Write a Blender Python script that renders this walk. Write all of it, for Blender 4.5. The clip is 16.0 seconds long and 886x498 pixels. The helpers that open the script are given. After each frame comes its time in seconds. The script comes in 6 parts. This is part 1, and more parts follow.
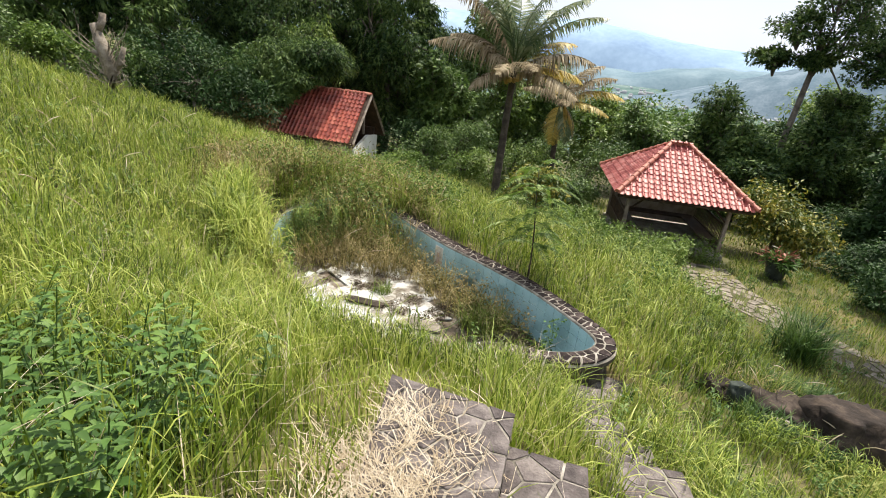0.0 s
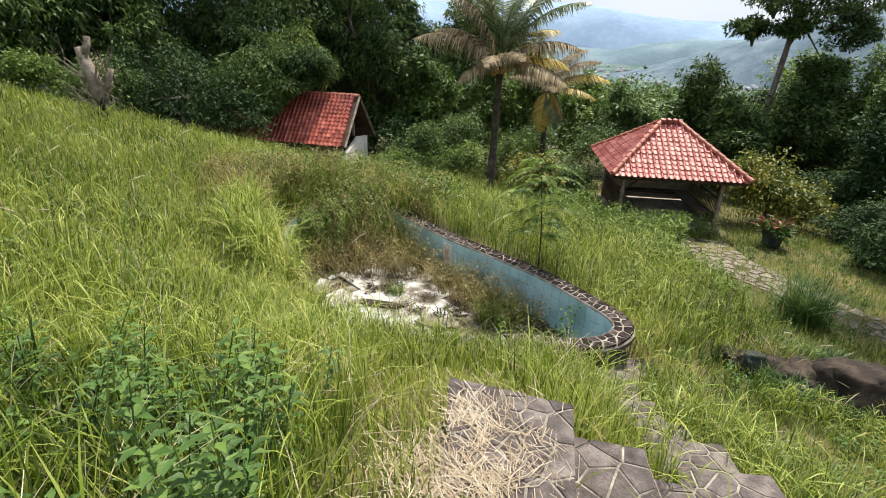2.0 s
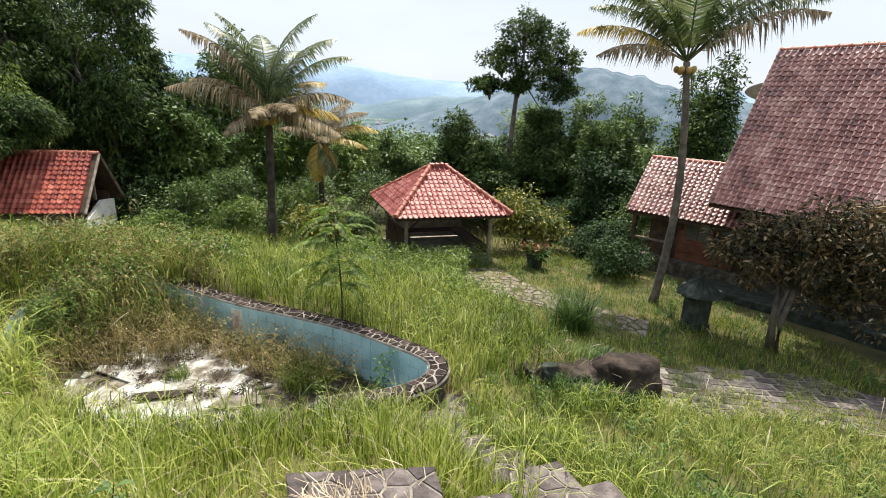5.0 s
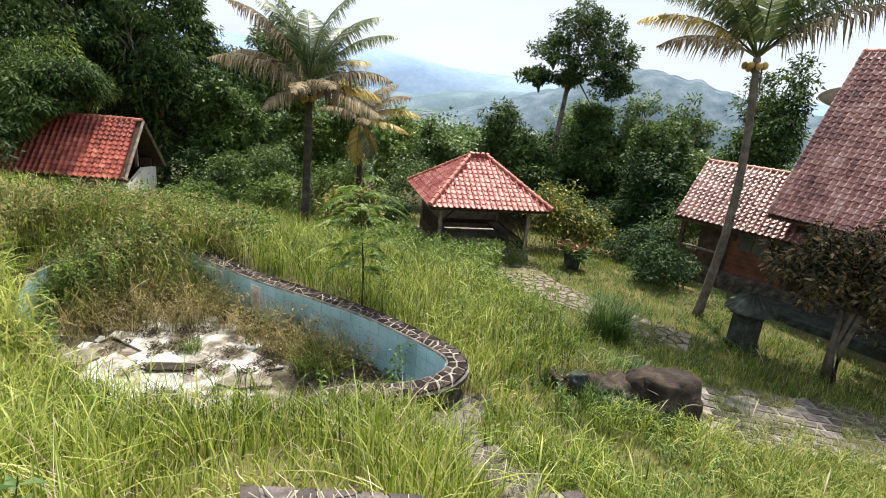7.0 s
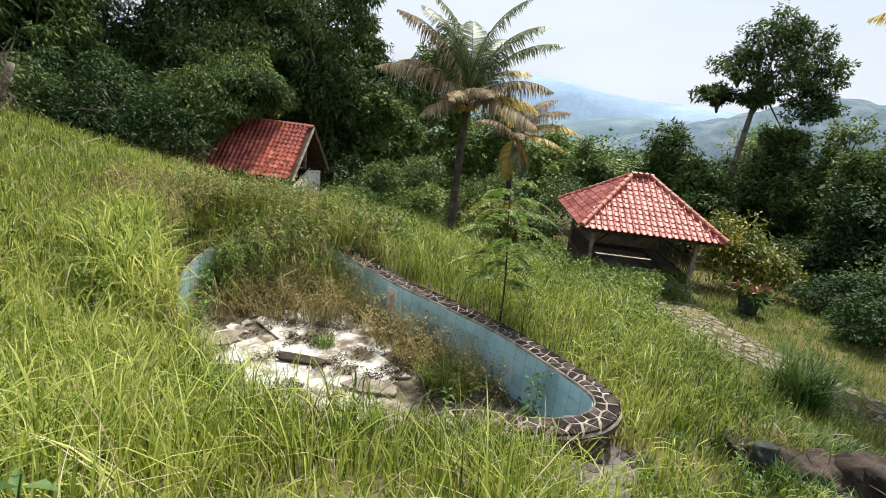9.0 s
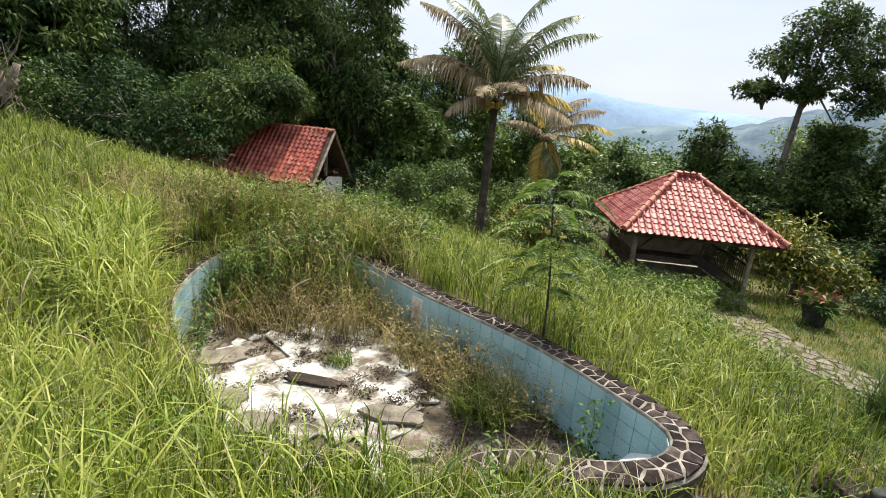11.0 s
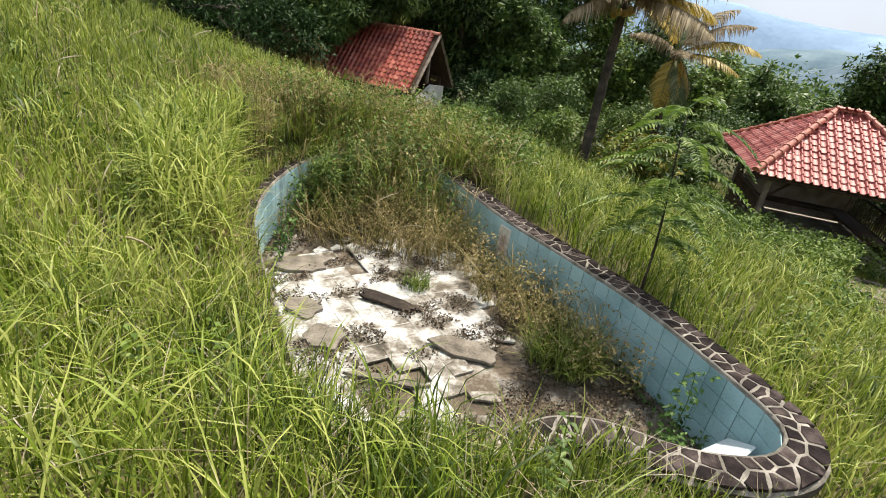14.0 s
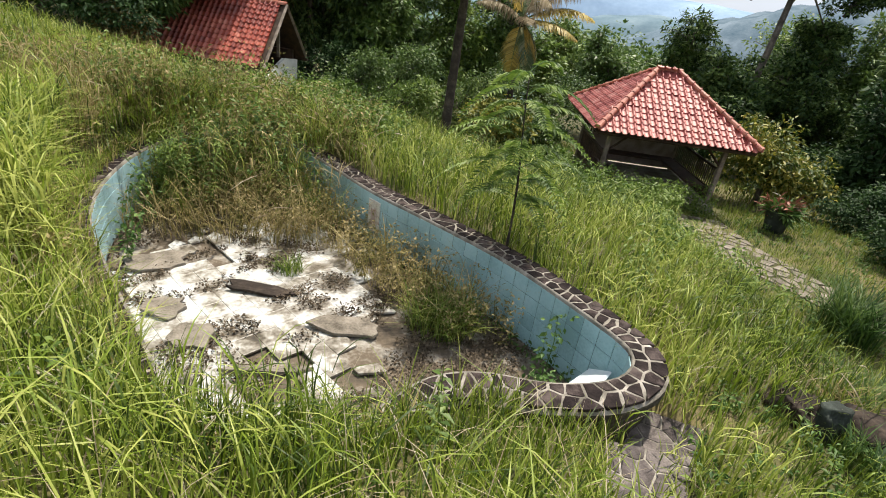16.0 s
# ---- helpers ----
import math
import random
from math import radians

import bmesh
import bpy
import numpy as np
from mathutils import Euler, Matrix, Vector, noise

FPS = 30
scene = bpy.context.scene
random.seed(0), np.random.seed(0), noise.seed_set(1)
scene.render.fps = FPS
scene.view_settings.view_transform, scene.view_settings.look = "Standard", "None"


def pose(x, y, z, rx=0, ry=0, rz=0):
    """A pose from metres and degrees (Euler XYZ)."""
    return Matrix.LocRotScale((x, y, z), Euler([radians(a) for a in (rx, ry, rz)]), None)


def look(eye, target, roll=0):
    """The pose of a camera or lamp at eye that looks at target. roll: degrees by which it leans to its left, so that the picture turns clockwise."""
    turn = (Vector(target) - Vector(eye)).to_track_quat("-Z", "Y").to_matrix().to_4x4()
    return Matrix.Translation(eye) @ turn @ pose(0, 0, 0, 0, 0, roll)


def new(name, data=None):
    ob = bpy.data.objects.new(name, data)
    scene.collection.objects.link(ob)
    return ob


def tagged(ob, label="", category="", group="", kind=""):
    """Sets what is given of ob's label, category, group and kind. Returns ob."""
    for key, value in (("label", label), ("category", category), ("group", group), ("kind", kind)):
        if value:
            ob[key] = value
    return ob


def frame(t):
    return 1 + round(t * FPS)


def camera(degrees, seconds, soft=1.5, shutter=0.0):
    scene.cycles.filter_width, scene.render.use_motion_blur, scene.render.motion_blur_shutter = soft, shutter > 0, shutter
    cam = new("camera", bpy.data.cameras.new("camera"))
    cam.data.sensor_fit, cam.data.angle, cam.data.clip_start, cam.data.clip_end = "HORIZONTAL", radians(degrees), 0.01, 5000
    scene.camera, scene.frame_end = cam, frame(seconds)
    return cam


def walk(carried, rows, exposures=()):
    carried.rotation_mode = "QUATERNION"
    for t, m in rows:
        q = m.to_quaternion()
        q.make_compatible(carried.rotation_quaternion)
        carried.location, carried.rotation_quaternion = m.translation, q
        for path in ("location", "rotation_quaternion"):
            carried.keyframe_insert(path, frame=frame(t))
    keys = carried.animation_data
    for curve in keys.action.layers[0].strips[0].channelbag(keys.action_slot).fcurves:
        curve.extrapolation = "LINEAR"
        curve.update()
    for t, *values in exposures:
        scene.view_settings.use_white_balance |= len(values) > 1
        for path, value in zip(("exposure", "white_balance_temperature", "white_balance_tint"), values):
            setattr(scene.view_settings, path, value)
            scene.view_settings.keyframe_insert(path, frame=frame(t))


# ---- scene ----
cam = camera(81.3, 16.0, 1.0)
PATH = [
    (0, (0.523, -0.189, 3.735), (0.488, 1.671, 3.002), 6.3),
    (0.5, (0.521, -0.186, 3.738), (0.433, 1.661, 2.977), 5.7),
    (1, (0.488, -0.186, 3.747), (0.339, 1.654, 2.978), 5.0),
    (1.5, (0.336, -0.251, 3.811), (0.193, 1.587, 3.036), 4.4),
    (2, (0.165, -0.293, 3.846), (0.167, 1.557, 3.088), 2.0),
    (2.5, (0.07, -0.227, 3.847), (0.106, 1.634, 3.116), 1.5),
    (3, (0.014, -0.123, 3.864), (0.138, 1.756, 3.19), 0.9),
    (3.5, (0.028, -0.066, 3.853), (0.444, 1.778, 3.198), 2.3),
    (4, (-0.011, -0.002, 3.858), (0.695, 1.776, 3.274), 0.9),
    (4.2, (-0.024, 0.009, 3.844), (0.744, 1.769, 3.285), 0.7),
    (6.3, (0.188, 0.379, 3.577), (0.976, 2.133, 3.027), 4.0),
    (6.5, (0.255, 0.429, 3.59), (1.022, 2.187, 3.023), 4.1),
    (7, (0.326, 0.526, 3.51), (0.998, 2.318, 2.928), 5.6),
    (7.5, (0.346, 0.711, 3.383), (0.93, 2.536, 2.811), 5.6),
    (8, (0.366, 0.912, 3.284), (0.812, 2.779, 2.724), 5.3),
    (8.5, (0.42, 1.118, 3.152), (0.718, 3.014, 2.588), 6.2),
    (9, (0.434, 1.276, 3.091), (0.575, 3.194, 2.54), 6.6),
    (9.2, (0.406, 1.327, 3.079), (0.534, 3.245, 2.529), 6.0),
    (11.3, (0.426, 2.388, 2.654), (0.453, 4.32, 2.137), 5.6),
    (11.5, (0.444, 2.462, 2.64), (0.453, 4.39, 2.11), 5.8),
    (12, (0.466, 2.717, 2.606), (0.285, 4.598, 1.95), 5.7),
    (12.5, (0.444, 2.817, 2.608), (0.058, 4.621, 1.835), 7.2),
    (13, (0.408, 2.864, 2.611), (-0.008, 4.636, 1.784), 7.4),
    (13.5, (0.414, 2.865, 2.621), (0.036, 4.633, 1.766), 7.7),
    (14, (0.438, 2.868, 2.616), (0.17, 4.656, 1.76), 8.2),
    (14.5, (0.457, 2.881, 2.607), (0.271, 4.675, 1.742), 7.8),
    (15, (0.473, 2.874, 2.609), (0.375, 4.668, 1.73), 7.6),
    (15.5, (0.5, 2.866, 2.61), (0.496, 4.656, 1.717), 7.7),
    (16, (0.539, 2.847, 2.623), (0.742, 4.629, 1.738), 8.3),
]
walk(cam, [(t, look(eye, target, roll)) for t, eye, target, roll in PATH],
     [(0, 0.68), (1.2, 0.86), (2.0, 0.52), (2.8, 0.44), (4.2, 0.52), (6.5, 0.66), (7.5, 0.66), (8.2, 0.44), (9.0, 0.52), (11.5, 0.54), (13.0, 0.48), (14.5, 0.44), (16.0, 0.44)])

# ---- world, sun, exposure ----
SUN_FROM = Vector((0.22, 0.34, 0.91)).normalized()
world = bpy.data.worlds.new("hazy_sky")
scene.world = world
world.use_nodes = True
wn, wl = world.node_tree.nodes, world.node_tree.links
sky = wn.new("ShaderNodeTexSky")
sky.sky_type, sky.sun_disc = "NISHITA", False
sky.sun_elevation = math.asin(SUN_FROM.z)
sky.sun_rotation = math.atan2(SUN_FROM.x, SUN_FROM.y)
sky.dust_density, sky.air_density, sky.altitude = 4.0, 1.2, 600
coord = wn.new("ShaderNodeTexCoord")
stretch = wn.new("ShaderNodeMapping")
stretch.inputs["Scale"].default_value = (1.0, 1.0, 3.5)
cloud = wn.new("ShaderNodeTexNoise")
cloud.inputs["Scale"].default_value, cloud.inputs["Detail"].default_value = 2.2, 5
cover = wn.new("ShaderNodeMapRange")
cover.inputs["From Min"].default_value, cover.inputs["From Max"].default_value = 0.35, 0.62
cover.inputs["To Min"].default_value, cover.inputs["To Max"].default_value = 0.72, 0.96
veil = wn.new("ShaderNodeMix")
veil.data_type = "RGBA"
veil.inputs["B"].default_value = (7.4, 8.0, 9.0, 1)
wl.new(coord.outputs["Generated"], stretch.inputs["Vector"])
wl.new(stretch.outputs["Vector"], cloud.inputs["Vector"])
wl.new(cloud.outputs["Fac"], cover.inputs["Value"])
wl.new(cover.outputs["Result"], veil.inputs["Factor"])
wl.new(sky.outputs["Color"], veil.inputs["A"])
wl.new(veil.outputs["Result"], wn["Background"].inputs["Color"])
wn["Background"].inputs["Strength"].default_value = 0.085
sun = new("sun", bpy.data.lights.new("sun", "SUN"))
sun.data.energy, sun.data.angle, sun.data.color = 5.0, radians(2.5), (1.0, 0.93, 0.80)
sun.matrix_world = look(SUN_FROM * 50, (0, 0, 0))

# ---- helpers for meshes and materials ----
rng = np.random.default_rng(7)


def mesh_np(name, verts, faces):
    """A mesh from an array of places and an array (or list of arrays) of faces with equal corners."""
    me = bpy.data.meshes.new(name)
    groups = faces if isinstance(faces, list) else [faces]
    verts = np.asarray(verts, dtype=np.float32)
    me.vertices.add(len(verts))
    me.vertices.foreach_set("co", verts.ravel())
    sizes = np.concatenate([np.full(len(g), g.shape[1]) for g in groups]).astype(np.int32)
    corners = np.concatenate([g.ravel() for g in groups]).astype(np.int32)
    me.loops.add(len(corners))
    me.loops.foreach_set("vertex_index", corners)
    me.polygons.add(len(sizes))
    me.polygons.foreach_set("loop_start", np.concatenate([[0], np.cumsum(sizes)[:-1]]).astype(np.int32))
    me.polygons.foreach_set("loop_total", sizes)
    me.update(calc_edges=True)
    me.validate()
    return me


def part(name, shape, material, parent=None, label="", m=None, smooth=False):
    """Links a bmesh or a mesh as one object under a thing or a part."""
    if isinstance(shape, bmesh.types.BMesh):
        me = bpy.data.meshes.new(name)
        bmesh.ops.recalc_face_normals(shape, faces=shape.faces)
        shape.to_mesh(me)
        shape.free()
    else:
        me = shape
    if material and not me.materials:
        me.materials.append(material)
    if smooth:
        me.polygons.foreach_set("use_smooth", np.ones(len(me.polygons), dtype=bool))
    ob = new(name, me)
    if m is not None:
        ob.matrix_basis = m
    ob.parent = parent
    if label:
        tagged(ob, label)
    return ob


def thing(name, label, category, m=None, group="", kind=""):
    ob = new(name)
    ob.empty_display_size = 0.2
    if m is not None:
        ob.matrix_basis = m
    return tagged(ob, label, category, group, kind)


def box(bm, lo, hi, bevel=0.0, m=None):
    """A box between two corners, with bevelled edges, added to bm."""
    got = bmesh.ops.create_cube(bm, size=1.0)["verts"]
    mid, size = (Vector(lo) + Vector(hi)) / 2, Vector(hi) - Vector(lo)
    for v in got:
        v.co = mid + Vector((v.co.x * size.x, v.co.y * size.y, v.co.z * size.z))
    if bevel:
        edges = list({e for v in got for e in v.link_edges})
        made = bmesh.ops.bevel(bm, geom=edges, offset=bevel, segments=1, affect="EDGES")
        got = list({v for f in made["faces"] for v in f.verts} | {v for v in got if v.is_valid})
    if m is not None:
        bmesh.ops.transform(bm, matrix=m, verts=[v for v in got if v.is_valid])
    return bm


def boxed(lo, hi, bevel=0.0, m=None):
    return box(bmesh.new(), lo, hi, bevel, m)


def tube(bm, places, radii, sides=7, cap=True):
    """A tapered tube along places, added to bm."""
    rings = []
    for i, p in enumerate(places):
        p = Vector(p)
        a, b = Vector(places[max(i - 1, 0)]), Vector(places[min(i + 1, len(places) - 1)])
        q = (b - a).to_track_quat("Z", "Y") if (b - a).length > 1e-6 else Vector((0, 0, 1)).to_track_quat("Z", "Y")
        r = radii[i] if isinstance(radii, (list, tuple)) else radii
        rings.append([bm.verts.new(p + q @ Vector((r * math.cos(k * math.tau / sides), r * math.sin(k * math.tau / sides), 0))) for k in range(sides)])
    for a, b in zip(rings, rings[1:]):
        for k in range(sides):
            bm.faces.new((a[k], a[(k + 1) % sides], b[(k + 1) % sides], b[k]))
    if cap:
        bm.faces.new(rings[0][::-1])
        bm.faces.new(rings[-1])
    return bm


def mat(name, colors, scale=6.0, rough=0.7, bump=0.2, grain=60.0, spec=0.4, vary="", translucent=0.0, spread=1.0, metal=0.0, coat=0.0, detail=6.0):
    """A surface of two or more colours mixed by noise at two scales; vary: 'island' or 'object' adds a random shift for each piece."""
    m = bpy.data.materials.new(name)
    m.use_nodes = True
    n, l = m.node_tree.nodes, m.node_tree.links
    bsdf = n["Principled BSDF"]
    tc = n.new("ShaderNodeTexCoord")
    big, fine = n.new("ShaderNodeTexNoise"), n.new("ShaderNodeTexNoise")
    big.inputs["Scale"].default_value, big.inputs["Detail"].default_value = scale, detail
    fine.inputs["Scale"].default_value, fine.inputs["Detail"].default_value = grain, 4
    geo = n.new("ShaderNodeNewGeometry")
    l.new(geo.outputs["Position"], big.inputs["Vector"])
    l.new(geo.outputs["Position"], fine.inputs["Vector"])
    add = n.new("ShaderNodeMath")
    add.operation = "MULTIPLY_ADD"
    add.inputs[1].default_value = 0.35
    l.new(fine.outputs["Fac"], add.inputs[0])
    l.new(big.outputs["Fac"], add.inputs[2])
    value = add.outputs[0]
    if vary:
        mixer = n.new("ShaderNodeMath")
        mixer.operation = "MULTIPLY_ADD"
        mixer.inputs[1].default_value = 0.5 * spread
        if vary == "island":
            l.new(geo.outputs["Random Per Island"], mixer.inputs[0])
        else:
            info = n.new("ShaderNodeObjectInfo")
            l.new(info.outputs["Random"], mixer.inputs[0])
        l.new(value, mixer.inputs[2])
        shift = n.new("ShaderNodeMath")
        shift.operation = "SUBTRACT"
        shift.inputs[1].default_value = 0.25 * spread
        l.new(mixer.outputs[0], shift.inputs[0])
        value = shift.outputs[0]
    ramp = n.new("ShaderNodeValToRGB")
    l.new(value, ramp.inputs["Fac"])
    el = ramp.color_ramp.elements
    lo, hi = 0.42, 0.94
    el[0].position, el[1].position = lo, hi
    for i, c in enumerate(colors):
        p = lo + (hi - lo) * i / max(1, len(colors) - 1)
        e = el[0] if i == 0 else el[len(el) - 1] if i == len(colors) - 1 else el.new(p)
        e.color = (*c, 1)
    l.new(ramp.outputs["Color"], bsdf.inputs["Base Color"])
    bsdf.inputs["Roughness"].default_value = rough
    bsdf.inputs["Metallic"].default_value = metal
    bsdf.inputs["Specular IOR Level"].default_value = spec
    bsdf.inputs["Coat Weight"].default_value = coat
    bsdf.inputs["Coat Roughness"].default_value = 0.25
    if bump:
        b = n.new("ShaderNodeBump")
        b.inputs["Strength"].default_value, b.inputs["Distance"].default_value = bump, 0.02
        l.new(add.outputs[0], b.inputs["Height"])
        l.new(b.outputs["Normal"], bsdf.inputs["Normal"])
    if translucent:
        tr = n.new("ShaderNodeBsdfTranslucent")
        l.new(ramp.outputs["Color"], tr.inputs["Color"])
        both = n.new("ShaderNodeMixShader")
        both.inputs["Fac"].default_value = translucent
        l.new(bsdf.outputs["BSDF"], both.inputs[1])
        l.new(tr.outputs["BSDF"], both.inputs[2])
        l.new(both.outputs["Shader"], n["Material Output"].inputs["Surface"])
    return m


def painted_haze_mat(name, colors, scale, glow):
    """Far land as a backdrop: haze painted into the colours and a faint glow."""
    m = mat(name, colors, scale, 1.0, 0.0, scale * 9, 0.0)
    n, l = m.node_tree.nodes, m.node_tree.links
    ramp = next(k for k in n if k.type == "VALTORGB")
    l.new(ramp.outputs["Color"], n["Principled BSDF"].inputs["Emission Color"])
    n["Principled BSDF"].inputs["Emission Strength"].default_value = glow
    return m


# ---- materials ----
SOIL = mat("soil", [(0.035, 0.04, 0.012), (0.09, 0.085, 0.03), (0.17, 0.13, 0.06)], 1.2, 0.95, 0.6, 30)
GRASS = mat("grass_blade", [(0.045, 0.08, 0.010), (0.205, 0.285, 0.024), (0.45, 0.48, 0.125)], 0.45, 0.5, 0.0, 5, 0.4, "island", 0.36, 1.15)
GRASS_DARK = mat("coarse_grass_blade", [(0.06, 0.10, 0.014), (0.18, 0.25, 0.032), (0.40, 0.40, 0.12)], 0.6, 0.55, 0.0, 5, 0.35, "island", 0.35)
STRAW = mat("dry_straw", [(0.30, 0.23, 0.15), (0.48, 0.395, 0.28), (0.64, 0.56, 0.44)], 3.0, 0.75, 0.0, 20, 0.3, "island", 0.25)
BROWN_WEED = mat("brown_weed", [(0.10, 0.10, 0.028), (0.27, 0.22, 0.085), (0.47, 0.38, 0.21)], 2.0, 0.8, 0.0, 20, 0.2, "island", 0.3)
WEED = mat("weed_leaf", [(0.04, 0.09, 0.015), (0.08, 0.16, 0.03), (0.15, 0.24, 0.05)], 2.0, 0.55, 0.0, 12, 0.4, "island", 0.3)
LEAF_DARK = mat("dark_leaf", [(0.012, 0.035, 0.010), (0.025, 0.06, 0.016), (0.05, 0.10, 0.025)], 0.5, 0.62, 0.0, 4, 0.28, "island", 0.25)
LEAF_WOOD = mat("wood_leaf", [(0.015, 0.038, 0.010), (0.05, 0.095, 0.022), (0.12, 0.18, 0.045)], 0.5, 0.65, 0.0, 4, 0.25, "island", 0.3, 1.2)
# Darker copy of the grey bark: the palm trunks' backlit shade is in the colour.
BARK_DARK_BACKLIT = mat("dark_backlit_bark", [(0.022, 0.018, 0.014), (0.055, 0.045, 0.036), (0.12, 0.10, 0.08)], 5, 0.9, 0.7, 40)
LEAF_MID = mat("mid_leaf", [(0.03, 0.065, 0.014), (0.075, 0.135, 0.026), (0.145, 0.22, 0.05)], 0.5, 0.5, 0.0, 4, 0.4, "island", 0.3)
LEAF_LIGHT = mat("light_leaf", [(0.05, 0.10, 0.015), (0.125, 0.20, 0.03), (0.24, 0.32, 0.075)], 0.6, 0.5, 0.0, 4, 0.4, "island", 0.35)
LEAF_YELLOW = mat("yellowing_leaf", [(0.04, 0.08, 0.012), (0.12, 0.15, 0.02), (0.34, 0.30, 0.05)], 0.9, 0.5, 0.0, 4, 0.4, "island", 0.3)
LEAF_RED = mat("dark_red_leaf", [(0.018, 0.026, 0.012), (0.06, 0.055, 0.025), (0.26, 0.18, 0.09)], 0.9, 0.6, 0.0, 5, 0.35, "island", 0.2)
FROND_GREEN = mat("palm_leaflet", [(0.04, 0.08, 0.02), (0.11, 0.15, 0.05), (0.24, 0.26, 0.12)], 0.8, 0.45, 0.0, 5, 0.5, "island", 0.3)
FROND_YELLOW = mat("yellow_palm_leaflet", [(0.22, 0.17, 0.03), (0.42, 0.30, 0.05), (0.52, 0.40, 0.10)], 0.8, 0.5, 0.0, 5, 0.4, "island", 0.3)
FROND_DRY = mat("dry_palm_leaflet", [(0.16, 0.12, 0.07), (0.28, 0.22, 0.13), (0.42, 0.35, 0.24)], 0.8, 0.75, 0.0, 5, 0.2, "island", 0.25)
BARK = mat("grey_bark", [(0.05, 0.042, 0.035), (0.11, 0.095, 0.075), (0.20, 0.175, 0.14)], 5, 0.9, 0.7, 40)
BARK_PALE = mat("weathered_dead_wood", [(0.08, 0.065, 0.05), (0.2, 0.165, 0.13), (0.36, 0.31, 0.26)], 6, 0.9, 0.7, 40)
COCONUT = mat("coconut_husk", [(0.28, 0.17, 0.05), (0.42, 0.28, 0.08), (0.5, 0.38, 0.14)], 6, 0.6, 0.2, 40, 0.4, "object")
TILE_RED = mat("red_clay_tile", [(0.19, 0.035, 0.025), (0.36, 0.075, 0.048), (0.50, 0.16, 0.11)], 2.5, 0.34, 0.08, 40, 0.6, "object", 0, 0.8)
TILE_PINK = mat("pink_clay_tile", [(0.27, 0.062, 0.056), (0.40, 0.115, 0.10), (0.52, 0.23, 0.20)], 2.5, 0.52, 0.07, 40, 0.5, "object", 0, 0.8)
TILE_OLD = mat("old_mossy_clay_tile", [(0.15, 0.055, 0.05), (0.36, 0.165, 0.145), (0.58, 0.38, 0.34)], 1.6, 0.4, 0.1, 40, 1.0, "island", 0, 0.5, 0.0, 0.5)
TILE_OLD_PIECE = mat("old_clay_tile_piece", [(0.15, 0.055, 0.05), (0.36, 0.165, 0.145), (0.58, 0.38, 0.34)], 1.6, 0.4, 0.1, 40, 1.0, "object", 0, 0.5, 0.0, 0.5)
RIDGE_RED = mat("ridge_clay", [(0.24, 0.06, 0.04), (0.40, 0.13, 0.085), (0.5, 0.24, 0.17)], 5, 0.5, 0.3, 60, 0.5, "object", 0, 0.5)
WOOD_DARK = mat("dark_stained_wood", [(0.02, 0.013, 0.009), (0.055, 0.032, 0.02), (0.11, 0.065, 0.04)], 5, 0.65, 0.4, 50)
WOOD_GREY = mat("weathered_wood", [(0.10, 0.08, 0.065), (0.22, 0.175, 0.14), (0.36, 0.30, 0.25)], 5, 0.8, 0.5, 50)
PARAPET = mat("pale_grey_board", [(0.16, 0.13, 0.105), (0.30, 0.25, 0.21), (0.42, 0.36, 0.31)], 4, 0.8, 0.4, 50)
WOOD_RED = mat("red_brown_board", [(0.05, 0.018, 0.010), (0.12, 0.042, 0.022), (0.19, 0.075, 0.04)], 4, 0.6, 0.4, 50, 0.4, "object", 0, 0.5)
PLASTER = mat("stained_white_plaster", [(0.45, 0.43, 0.38), (0.7, 0.69, 0.64), (0.80, 0.79, 0.76)], 2.5, 0.9, 0.3, 40)
CONCRETE = mat("weathered_concrete", [(0.12, 0.10, 0.08), (0.26, 0.235, 0.19), (0.40, 0.37, 0.32)], 3.5, 0.9, 0.6, 45)
MORTAR = mat("pale_mortar", [(0.06, 0.052, 0.04), (0.21, 0.188, 0.158), (0.44, 0.40, 0.35)], 5, 0.9, 0.5, 60)
STONE = mat("dark_river_stone", [(0.010, 0.007, 0.007), (0.028, 0.020, 0.019), (0.095, 0.073, 0.067)], 9, 0.9, 0.5, 70, 0.15, "object", 0, 0.7)
TUSSOCK = mat("dark_tussock_blade", [(0.025, 0.06, 0.012), (0.06, 0.12, 0.022), (0.14, 0.2, 0.05)], 1.2, 0.5, 0.0, 8, 0.4, "island", 0.3)
RUBBLE = mat("dark_mossy_rubble", [(0.02, 0.018, 0.014), (0.065, 0.055, 0.042), (0.17, 0.15, 0.115)], 6, 0.95, 1.0, 30)
STONE_PALE = mat("grey_paving_stone", [(0.045, 0.036, 0.035), (0.098, 0.081, 0.077), (0.20, 0.17, 0.158)], 9, 0.85, 0.8, 60, 0.3, "object", 0, 0.6)
ROCK = mat("dark_boulder", [(0.010, 0.007, 0.0055), (0.03, 0.021, 0.016), (0.085, 0.062, 0.046)], 4, 0.95, 1.0, 24)
TILE_BLUE = mat("pale_blue_glazed_tile", [(0.22, 0.36, 0.40), (0.35, 0.54, 0.60), (0.47, 0.65, 0.70)], 1.6, 0.28, 0.06, 40, 0.5, "object", 0, 0.35)
GROUT = mat("dark_grout", [(0.05, 0.08, 0.085), (0.12, 0.17, 0.175), (0.2, 0.26, 0.26)], 4, 0.9, 0.4, 60)
TILE_WHITE = mat("dirty_white_floor_tile", [(0.05, 0.04, 0.027), (0.10, 0.08, 0.055), (0.25, 0.22, 0.18), (0.47, 0.455, 0.425), (0.62, 0.625, 0.62), (0.68, 0.69, 0.70)], 3.2, 0.4, 0.3, 24, 0.5, "object", 0, 0.14, detail=10)
